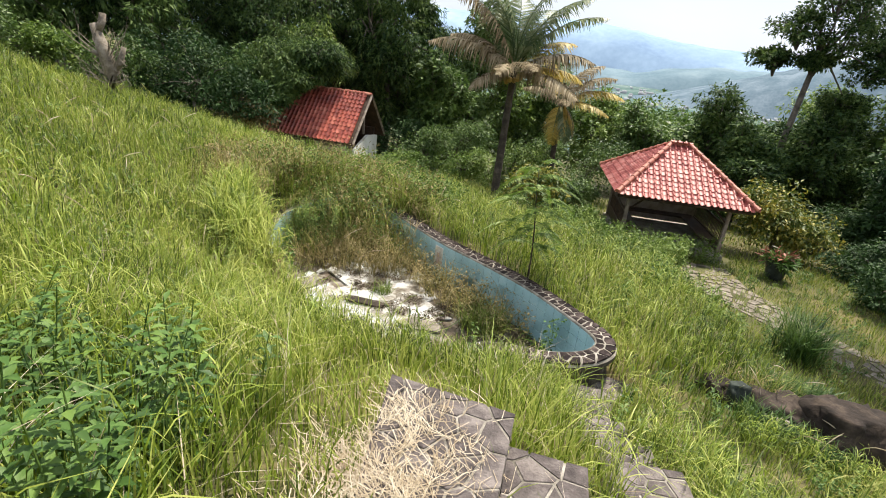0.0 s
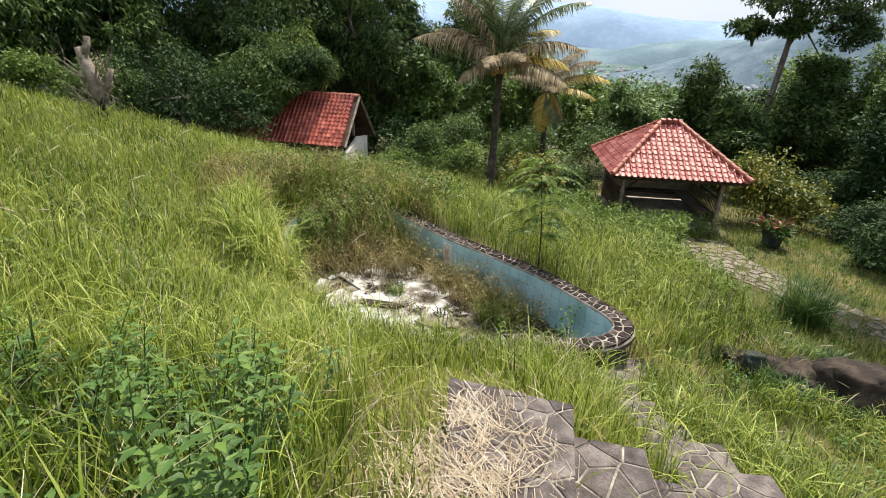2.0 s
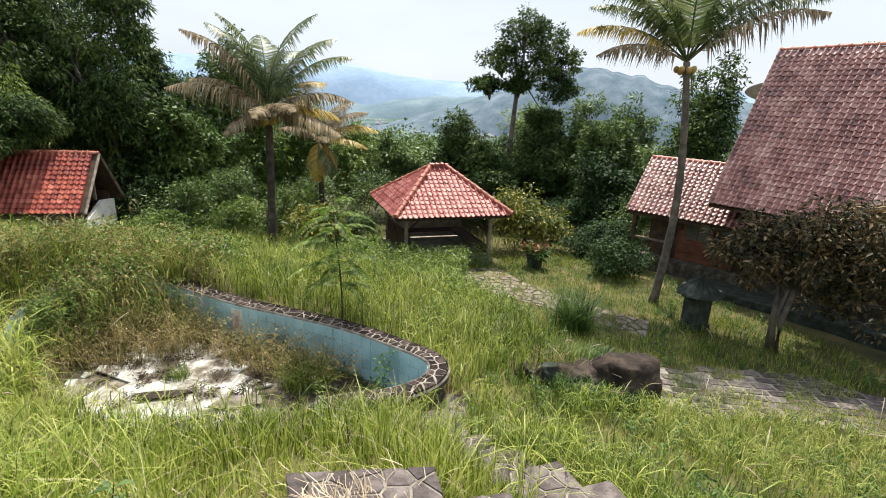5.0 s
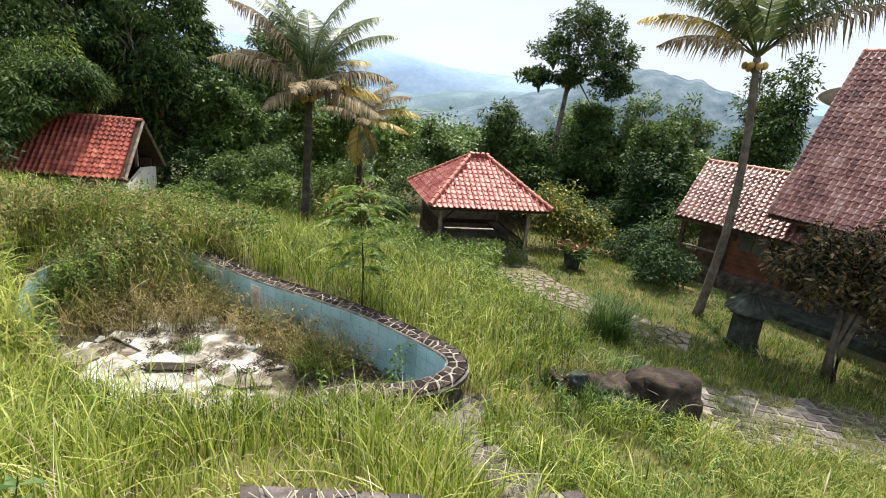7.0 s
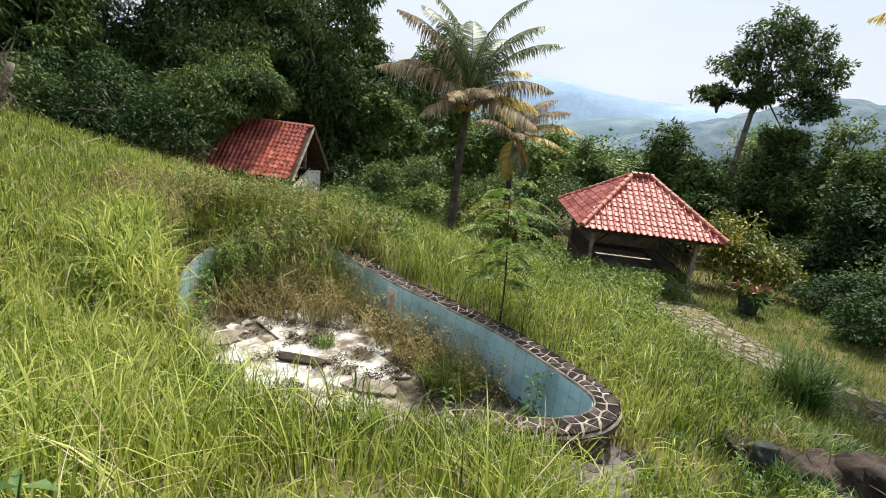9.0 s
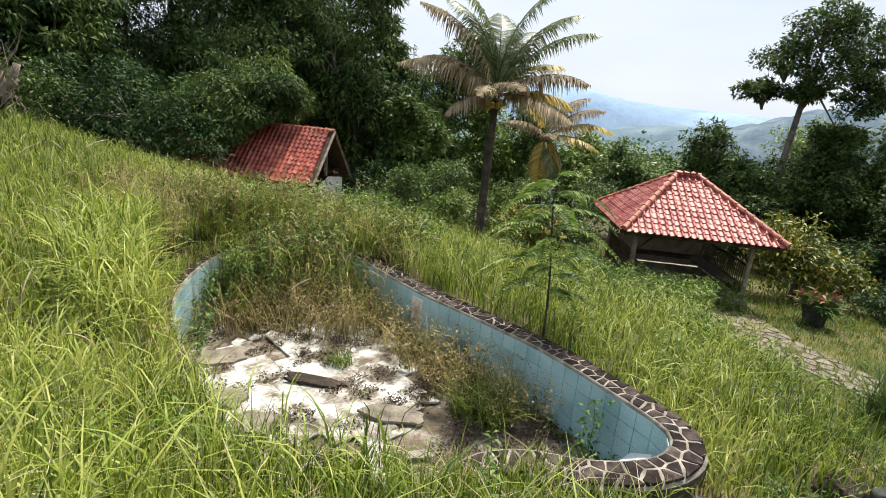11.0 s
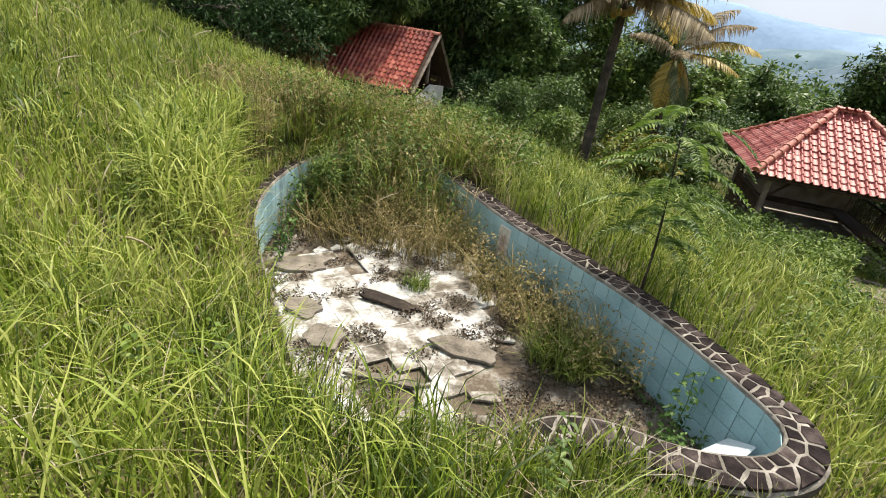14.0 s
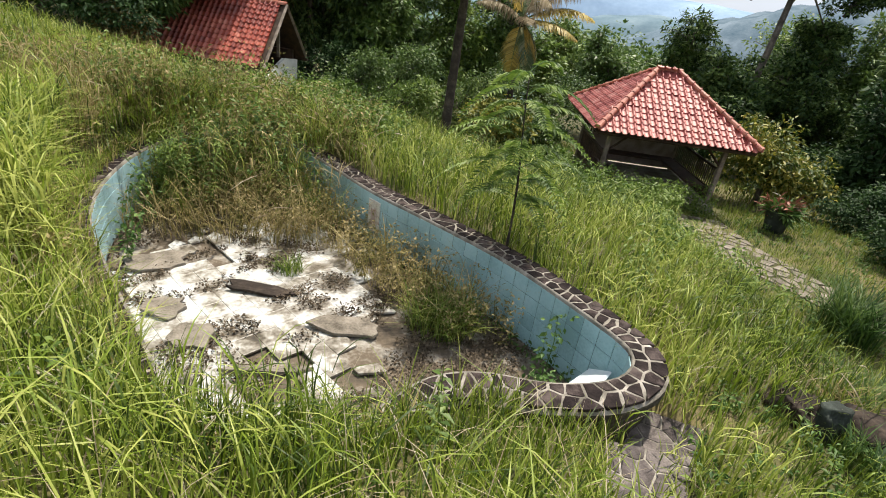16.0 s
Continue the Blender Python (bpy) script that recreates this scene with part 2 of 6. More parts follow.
POOL_SOIL = mat("pool_sediment", [(0.05, 0.04, 0.03), (0.13, 0.10, 0.07), (0.44, 0.41, 0.36)], 2.4, 0.95, 0.7, 26)
SLAB = mat("muddy_concrete_slab", [(0.09, 0.075, 0.057), (0.20, 0.17, 0.137), (0.30, 0.26, 0.215)], 5, 0.95, 0.6, 40)
MOSS_STONE = mat("mossy_stone", [(0.012, 0.016, 0.012), (0.03, 0.038, 0.031), (0.08, 0.095, 0.08)], 5, 0.9, 0.6, 50)
GLASS_DARK = mat("dusty_window_glass", [(0.05, 0.05, 0.05), (0.09, 0.09, 0.085), (0.14, 0.14, 0.13)], 2, 0.15, 0.0, 20, 0.6)
METAL = mat("dull_metal_mesh", [(0.5, 0.5, 0.5), (0.6, 0.6, 0.6), (0.68, 0.68, 0.68)], 4, 0.55, 0.0, 30, 0.5, "", 0, 1, 0.1)
POSTER = mat("peeling_white_panel", [(0.35, 0.22, 0.18), (0.66, 0.62, 0.56), (0.78, 0.76, 0.72)], 9, 0.6, 0.1, 50)
RED_LEAF = mat("red_bract_leaf", [(0.06, 0.06, 0.02), (0.22, 0.08, 0.05), (0.36, 0.15, 0.10)], 4, 0.5, 0.0, 20, 0.4, "island", 0.2)

# ---- terrain ----
# heights of the hillside: a smooth sheet over a few hand-set heights
HEIGHTS = np.array([
    (0.5, -1, 2.55), (0, -8, 5.0), (-8, -4, 5.2), (10, -6, 0.2), (0.6, 1.6, 1.6), (0.6, 3.3, 1.15), (1.0, 4.9, 0.2),
    (-1.3, 2.2, 1.65), (-1.5, 4.6, 0.7), (-3.5, 3.5, 1.75), (-4, 6.5, 0.85), (-4.3, 9.5, 0.5), (-7, 6.5, 2.0), (-10, 11.7, 2.1),
    (-8.6, 13.3, 1.3), (-5.4, 14.5, 0.35), (-3.2, 15.2, -0.15), (2.9, 2.2, 0.7), (3.0, 4.2, 0.0), (3.3, 6.2, -0.45), (1.5, 9.8, -0.1),
    (-0.5, 12.8, -0.05), (4.2, 9.5, -0.55), (5, 13, -1.25), (7.6, 6.3, -1.45), (8, 13, -1.5), (11, 8.4, -1.55), (5, 3.5, -0.4),
    (10.5, 4.5, -1.6), (7.5, 18, -1.85), (-5, 21, -1.0), (1.5, 18, -1.2), (16, 14, -2.0)])


def _kernel(d2):
    return np.where(d2 > 1e-9, 0.5 * d2 * np.log(np.maximum(d2, 1e-9)), 0.0)


_n = len(HEIGHTS)
_a = np.zeros((_n + 3, _n + 3))
_a[:_n, :_n] = _kernel(((HEIGHTS[:, None, :2] - HEIGHTS[None, :, :2]) ** 2).sum(-1)) + 0.02 * np.eye(_n)
_a[:_n, _n], _a[:_n, _n + 1:] = 1, HEIGHTS[:, :2]
_a[_n, :_n], _a[_n + 1:, :_n] = 1, HEIGHTS[:, :2].T
_w = np.linalg.solve(_a, np.concatenate([HEIGHTS[:, 2], np.zeros(3)]))


def hill(x, y):
    """Height of the ground at arrays x, y."""
    x, y = np.asarray(x, float), np.asarray(y, float)
    shape = x.shape
    x, y = x.ravel(), y.ravel()
    out = np.zeros(len(x))
    for k in range(0, len(x), 20000):
        xs, ys = x[k:k + 20000], y[k:k + 20000]
        d2 = (xs[:, None] - HEIGHTS[None, :, 0]) ** 2 + (ys[:, None] - HEIGHTS[None, :, 1]) ** 2
        out[k:k + 20000] = _kernel(d2) @ _w[:_n] + _w[_n] + xs * _w[_n + 1] + ys * _w[_n + 2]
    r = np.hypot(x - 1, y - 8)
    far = -1.8 - 0.16 * np.clip(r - 14, 0, 700) + np.clip(-x - 6, 0, 25) * 0.42 + np.clip(-y, 0, 30) * 0.4
    f = np.clip((r - 12) / 8, 0, 1)
    f = f * f * (3 - 2 * f)
    out = out * (1 - f) + np.maximum(far, -100) * f
    return out.reshape(shape)


def ground_z(x, y):
    return float(hill(np.array([x]), np.array([y]))[0])


# ---- plan of the pool, the steps and the paths ----
RIM = [(-1.55, 11.95), (-0.65, 10.85), (0.25, 9.68), (1.1, 8.8), (1.88, 7.93), (2.5, 6.96), (2.74, 6.45), (2.6, 6.14), (2.3, 5.98), (1.86, 5.93), (1.33, 6.0),
       (0.9, 5.88), (0.4, 5.42), (-0.2, 5.2), (-0.76, 5.5), (-1.45, 6.38), (-2.05, 7.17), (-2.68, 8.12), (-3.08, 9.3), (-3.15, 10.7), (-2.6, 11.9), (-2.0, 12.3)]


def closed_curve(points, step):
    """A smooth closed curve through points, in even steps."""
    p = np.array(points)
    n = len(p)
    out = []
    for i in range(n):
        a, b, c, d = p[i - 1], p[i], p[(i + 1) % n], p[(i + 2) % n]
        for t in np.linspace(0, 1, 16, endpoint=False):
            out.append(0.5 * (2 * b + (c - a) * t + (2 * a - 5 * b + 4 * c - d) * t ** 2 + (3 * b - a - 3 * c + d) * t ** 3))
    out = np.array(out)
    seg = np.hypot(*(np.roll(out, -1, 0) - out).T)
    s = np.concatenate([[0], np.cumsum(seg)])
    k = max(8, int(round(s[-1] / step)))
    at = np.linspace(0, s[-1], k, endpoint=False)
    loop = np.vstack([out, out[:1]])
    return np.column_stack([np.interp(at, s, loop[:, 0]), np.interp(at, s, loop[:, 1])]), s[-1]


INNER, RIM_LENGTH = closed_curve(RIM, 0.1)


def outward(curve):
    t = np.roll(curve, -1, 0) - np.roll(curve, 1, 0)
    t /= np.hypot(*t.T)[:, None]
    n = np.column_stack([-t[:, 1], t[:, 0]])
    mid = curve.mean(0)
    area = 0.5 * np.sum(curve[:, 0] * np.roll(curve[:, 1], -1) - np.roll(curve[:, 0], -1) * curve[:, 1])
    return n if area < 0 else -n


OUT = outward(INNER)


def inside(px, py, poly):
    px, py = np.asarray(px, float), np.asarray(py, float)
    hit = np.zeros(px.shape, bool)
    for (x0, y0), (x1, y1) in zip(poly, np.roll(poly, -1, 0)):
        cross = (y0 > py) != (y1 > py)
        xs = (x1 - x0) * (py - y0) / (y1 - y0 + 1e-12) + x0
        hit ^= cross & (px < xs)
    return hit


def rim_distance(px, py):
    """Distance to the pool's inner rim, negative inside."""
    px, py = np.asarray(px, float), np.asarray(py, float)
    d = np.full(px.shape, 1e9)
    for x, y in INNER[::2]:
        d = np.minimum(d, (px - x) ** 2 + (py - y) ** 2)
    d = np.sqrt(d)
    return np.where(inside(px, py, INNER), -d, d)


COPING = 0.3
POOL_FLOOR = -0.8
# treads: plan polygon and height
TREADS = [
    ([(0.2, 1.45), (0.82, 1.4), (1.0, 2.28), (0.24, 2.52)], 1.785),
    ([(0.82, 1.3), (1.28, 1.2), (1.46, 2.2), (1.0, 2.3)], 1.53),
    ([(1.28, 1.25), (1.72, 1.15), (1.9, 2.1), (1.45, 2.22)], 1.3),
    ([(1.72, 1.5), (2.45, 1.5), (2.5, 2.45), (1.85, 2.5)], 1.1),
    ([(1.85, 2.45), (2.5, 2.4), (2.52, 3.05), (1.87, 3.1)], 0.82),
    ([(1.86, 3.05), (2.52, 3.0), (2.53, 3.66), (1.88, 3.7)], 0.52),
    ([(1.87, 3.65), (2.5, 3.6), (2.52, 4.3), (1.9, 4.32)], 0.25),
    ([(1.9, 4.27), (2.5, 4.25), (2.55, 4.95), (1.98, 5.0)], 0.0),
    ([(1.98, 4.95), (2.55, 4.9), (2.95, 5.5), (2.3, 5.62)], -0.24),
    ([(2.35, 5.55), (2.9, 5.42), (3.35, 6.0), (2.9, 6.2)], -0.44),
]
PATH_FAR = [(6.3, 12.4), (7.6, 14.6), (8.7, 14.4), (8.5, 12.6), (9.0, 10.6), (10.0, 9.0), (9.2, 8.3), (7.9, 10.0)]
PATH_LOW = [(6.3, 6.2), (7.6, 7.3), (9.3, 6.9), (11.5, 5.9), (12.5, 4.0), (10.6, 3.4), (9.6, 4.6), (7.6, 5.3)]
BARE = [np.array(p) for p, _ in TREADS] + [np.array(PATH_LOW), np.array(PATH_FAR)]


def open_ground(px, py, grow=0.0):
    """True where plants may root: not in the pool, on its coping, on steps, or in buildings."""
    ok = rim_distance(px, py) > COPING + grow
    for poly in BARE:
        ok &= ~inside(px, py, poly)
    u, v = px - 7.49, py - 17.04
    ok &= ~((np.abs(u) < 1.9) & (np.abs(v) < 1.9))
    ok &= ~((px > -7.8) & (px < -3.2) & (py > 19.2) & (py < 22.4))
    return ok


# ---- ground: one sheet out to the valley ----
def spaced(lo, hi, near, reach):
    mid = np.arange(lo, hi + 1e-6, near)
    steps = near * 1.22 ** np.arange(1, 200)
    steps = np.cumsum(steps)
    steps = steps[steps < reach]
    return np.concatenate([(lo - steps)[::-1], mid, hi + steps])


gx, gy = spaced(-5, 5, 0.14, 700), spaced(0.5, 13.5, 0.14, 900)
X, Y = np.meshgrid(gx, gy)
Z = hill(X, Y)
near_pool = (np.abs(X) < 6) & (Y > 3) & (Y < 15)
dist = np.full(X.shape, 9.0)
dist[near_pool] = rim_distance(X[near_pool], Y[near_pool])
Z = np.where(dist < 0.16, -1.25, np.where(dist < 0.5, np.minimum(Z, -0.07), Z))
for poly, top in TREADS:
    wide = np.array(poly)
    wide = wide.mean(0) + (wide - wide.mean(0)) * 1.15
    Z = np.where(inside(X, Y, wide), np.minimum(Z, top - 0.12), Z)
Z += 0.03 * np.sin(X * 3.1 + Y * 1.7) * np.sin(Y * 2.3 - X) * (dist > 0.5)
cols = len(gx)
i, j = np.meshgrid(np.arange(len(gy) - 1), np.arange(cols - 1), indexing="ij")
quads = np.stack([i * cols + j, i * cols + j + 1, (i + 1) * cols + j + 1, (i + 1) * cols + j], -1).reshape(-1, 4)
ground = part("ground", mesh_np("ground", np.column_stack([X.ravel(), Y.ravel(), Z.ravel()]), quads), SOIL, smooth=True)
tagged(ground, "overgrown earth hillside sloping down to the valley", "ground", kind="structure")

# ---- distance: valley and mountains, haze painted into their colours ----
# Valley and mountain: blue-grey haze is put into colour and emission.
VALLEY = painted_haze_mat("painted_haze_valley", [(0.05, 0.085, 0.085), (0.09, 0.135, 0.125), (0.19, 0.22, 0.22)], 0.009, 0.25)
MOUNTAIN = painted_haze_mat("painted_haze_mountain", [(0.15, 0.21, 0.30), (0.20, 0.27, 0.36), (0.26, 0.34, 0.43)], 0.003, 0.6)
# Nearer hill: haze tint sits in the base colours, its brightness in the emission.
RIDGE_HAZE_PAINT = painted_haze_mat("painted_haze_ridge", [(0.055, 0.085, 0.11), (0.10, 0.132, 0.158), (0.15, 0.185, 0.215)], 0.02, 0.58)


def far_hills(name, label, radius, depth, base, profile, material, seed, rough=0.11):
    """A range of hills on an arc round the place, with a height for each bearing (degrees from the y axis, to the right)."""
    bearings = np.linspace(-70, 85, 260)
    top = np.interp(bearings, *zip(*profile))
    rows = []
    for k, f in enumerate((0.0, 0.35, 0.7, 1.0)):
        r = radius + depth * (1 - math.cos(f * math.pi / 2))
        wob = np.array([noise.fractal(Vector((b * rough, f * 3, seed)), 1.0, 2.0, 5) for b in bearings])
        z = base + (top - base) * math.sin(f * math.pi / 2) + wob * (top - base) * 0.07
        rows.append(np.column_stack([r * np.sin(np.radians(bearings)), r * np.cos(np.radians(bearings)), z]))
    n = len(bearings)
    i, j = np.meshgrid(np.arange(3), np.arange(n - 1), indexing="ij")
    q = np.stack([i * n + j, i * n + j + 1, (i + 1) * n + j + 1, (i + 1) * n + j], -1).reshape(-1, 4)
    return tagged(part(name, mesh_np(name, np.vstack(rows), q), material, smooth=True), label, "backdrop", kind="structure")


far_hills("backdrop_valley", "pale green valley floor with fields, haze painted in", 330, 3900, -75, [(-70, -88), (85, -88)], VALLEY, 2)
far_hills("backdrop_mountain", "mountain ridge across the valley, blue haze painted in", 3900, 500, -110,
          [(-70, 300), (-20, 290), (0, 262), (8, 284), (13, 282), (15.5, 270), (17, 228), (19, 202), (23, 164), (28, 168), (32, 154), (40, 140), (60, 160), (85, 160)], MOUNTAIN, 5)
far_hills("backdrop_hill", "wooded nearer hill, blue-grey haze painted in", 1500, 300, -95,
          [(-70, -90), (15, -90), (18, -76), (21.7, -40), (26, 4), (31, 55), (35, 96), (37.2, 120), (39.3, 131), (42, 112), (44, 108), (46.6, 78), (52, 42), (60, 30), (85, 30)], RIDGE_HAZE_PAINT, 9, 0.8)

# Foothills paled by painted haze; the emission imitates light scattered in air.
FOOTHILL = painted_haze_mat("painted_haze_foothills", [(0.095, 0.14, 0.17), (0.135, 0.185, 0.215), (0.19, 0.24, 0.265)], 0.006, 0.42)
far_hills("backdrop_foothills", "low foothills in front of the mountain, haze painted in", 2700, 300, -95,
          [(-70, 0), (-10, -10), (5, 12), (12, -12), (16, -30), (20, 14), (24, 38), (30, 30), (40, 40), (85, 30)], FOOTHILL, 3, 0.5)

# ---- pool ----
pool = thing("swimming_pool", "empty kidney-shaped pool with blue tiled walls and broken floor", "pool")


def ring_between(a, za, b, zb):
    n = len(a)
    v = np.vstack([np.column_stack([a, np.full(n, za)]), np.column_stack([b, np.full(n, zb)])])
    k = np.arange(n)
    q = np.stack([k, (k + 1) % n, n + (k + 1) % n, n + k], -1)
    return v, q


def band(levels, material, name, parent, label=""):
    """Joins loops of equal length (curve, height) into one skin."""
    n = len(levels[0][0])
    v = np.vstack([np.column_stack([c, np.full(n, z) if np.isscalar(z) else z]) for c, z in levels])
    k = np.arange(n)
    q = np.vstack([np.stack([r * n + k, r * n + (k + 1) % n, (r + 1) * n + (k + 1) % n, (r + 1) * n + k], -1) for r in range(len(levels) - 1)])
    return part(name, mesh_np(name, v, q), material, parent, label)


wob = np.array([noise.noise(Vector((x * 2.2, y * 2.2, 0))) for x, y in INNER])
outer = INNER + OUT * (COPING + 0.03 * wob)[:, None]
tiling = band([(INNER - OUT * 0.0, -0.95), (INNER, -0.004)], GROUT, "basin_wall", pool, "pale blue glazed tiles on dark grout")
coping = band([(INNER - OUT * 0.012, -0.04), (INNER - OUT * 0.012, 0.012), (INNER + OUT * 0.05, 0.02), (outer - OUT * 0.05, 0.015), (outer, -0.035)], MORTAR, "coping", pool, "coping of dark stones set in pale mortar")

rag = np.array([noise.fractal(Vector((x * 4, y * 4, 7)), 1.0, 2.0, 4) for x, y in INNER])[:, None]
band([(outer, -0.035), (outer + OUT * 0.03 * rag, -0.09), (outer - OUT * (0.05 + 0.04 * rag), -0.17), (outer - OUT * (0.1 + 0.06 * rag), -0.24), (outer - OUT * (0.06 + 0.05 * rag), -0.5), (outer - OUT * 0.02, -1.1)], RUBBLE, "rubble_base", pool, "dark rough rubble under the coping")
fx, fy = np.meshgrid(np.arange(-3.4, 3.0, 0.09), np.arange(5.0, 12.6, 0.09))
keep = rim_distance(fx, fy) < 0.1
fz = POOL_FLOOR + np.array([noise.fractal(Vector((a * 1.4, b * 1.4, 4)), 1.0, 2.0, 4) for a, b in zip(fx.ravel(), fy.ravel())]).reshape(fx.shape) * 0.035 - 0.015
index = -np.ones(fx.shape, int)
index[keep] = np.arange(keep.sum())
i, j = np.meshgrid(np.arange(fx.shape[0] - 1), np.arange(fx.shape[1] - 1), indexing="ij")
q = np.stack([index[i, j], index[i, j + 1], index[i + 1, j + 1], index[i + 1, j]], -1).reshape(-1, 4)
q = q[(q >= 0).all(1)]
pool_floor = part("pool_floor", mesh_np("pool_floor", np.column_stack([fx[keep], fy[keep], fz[keep]]), q), POOL_SOIL, pool, "mud and litter over broken white tiling", smooth=True)

# ---- roofs of clay tiles ----
def tile_mesh(name, w, length, tall, thick=0.024, lift=0.03):
    """An S-shaped clay pan tile: x across, y up the slope, z off the roof; its foot at y = 0."""
    prof = [(0.0, 0.15), (0.07, 0.75), (0.17, 1.0), (0.27, 0.8), (0.36, 0.18), (0.5, 0.0), (0.82, 0.02), (1.03, 0.25)]
    bm = bmesh.new()
    foot = [bm.verts.new((w * (a - 0.5), -0.03, tall * b + lift)) for a, b in prof]
    head = [bm.verts.new((w * (a - 0.5), length, tall * b)) for a, b in prof]
    lip = [bm.verts.new(v.co) for v in foot]
    under = [bm.verts.new((w * (a - 0.5), -0.028, tall * b + lift - thick)) for a, b in prof]
    for k in range(len(prof) - 1):
        bm.faces.new((foot[k], foot[k + 1], head[k + 1], head[k]))
        bm.faces.new((under[k], under[k + 1], lip[k + 1], lip[k]))
    me = bpy.data.meshes.new(name)
    bm.to_mesh(me)
    bm.free()
    me.polygons.foreach_set("use_smooth", np.ones(len(me.polygons), dtype=bool))
    return me


def frame_on(origin, u, up):
    """A pose with x along u, y up the slope, z off it."""
    u, up = Vector(u).normalized(), Vector(up).normalized()
    n = u.cross(up).normalized()
    return Matrix.Translation(origin) @ Matrix((u, up, n)).transposed().to_4x4()


def roof_face(parent, base, nu, nv, pitch, row, shape, material, keep, limit, seed, stuff_material=None):
    """Rows of tiles on a slope. keep(u, v): whether a tile at u across and v up the slope is there. The first `limit` are pieces of their own, the rest one mesh."""
    r = random.Random(seed)
    made, rest = 0, []
    for b in range(nv):
        for a in range(nu):
            u, v = (a + 0.5) * pitch, b * row
            if not keep(u, v + row * 0.5):
                continue
            m = base @ pose(u, v, 0.012 * r.random(), r.uniform(-1.2, 1.2), r.uniform(-1.0, 1.0), r.uniform(-1.5, 1.5))
            if made < limit:
                part("tile", shape, material, parent, m=m)
                made += 1
            else:
                rest.append(m)
    if rest:
        co = np.empty(len(shape.vertices) * 3, dtype=np.float32)
        shape.vertices.foreach_get("co", co)
        co = np.column_stack([co.reshape(-1, 3), np.ones(len(shape.vertices))])
        f = np.array([list(p.vertices) for p in shape.polygons])
        v = np.vstack([(co @ np.array(m).T)[:, :3] for m in rest])
        q = np.vstack([f + k * len(co) for k in range(len(rest))])
        tagged(part("tile_field", mesh_np("tile_field", v, q), stuff_material or material, parent, "rows of overlapping clay tiles", smooth=True), kind="stuff")


def ridge_run(parent, a, b, r, material, n, shape=None):
    """Half-round ridge tiles from a to b."""
    a, b = Vector(a), Vector(b)
    length = (b - a).length / n
    if shape is None:
        bm = bmesh.new()
        rings = []
        for y, s in ((0.0, 1.0), (0.05, 1.0), (0.055, 0.84), (length + 0.03, 0.8)):
            rings.append([bm.verts.new((r * s * math.cos(t), y, r * s * math.sin(t))) for t in np.linspace(-0.2, math.pi + 0.2, 8)])
        for p, q in zip(rings, rings[1:]):
            for k in range(7):
                bm.faces.new((p[k], p[k + 1], q[k + 1], q[k]))
        bm.faces.new(rings[0])
        shape = bpy.data.meshes.new("ridge_tile")
        bmesh.ops.recalc_face_normals(bm, faces=bm.faces)
        bm.to_mesh(shape)
        bm.free()
        shape.materials.append(material)
    d = (b - a).normalized()
    side = d.cross(Vector((0, 0, 1))).normalized()
    turn = Matrix((side, d, side.cross(d))).transposed().to_4x4()
    for k in range(n):
        part("ridge_tile", shape, material, parent, m=Matrix.Translation(a + d * length * k) @ turn)
    return shape


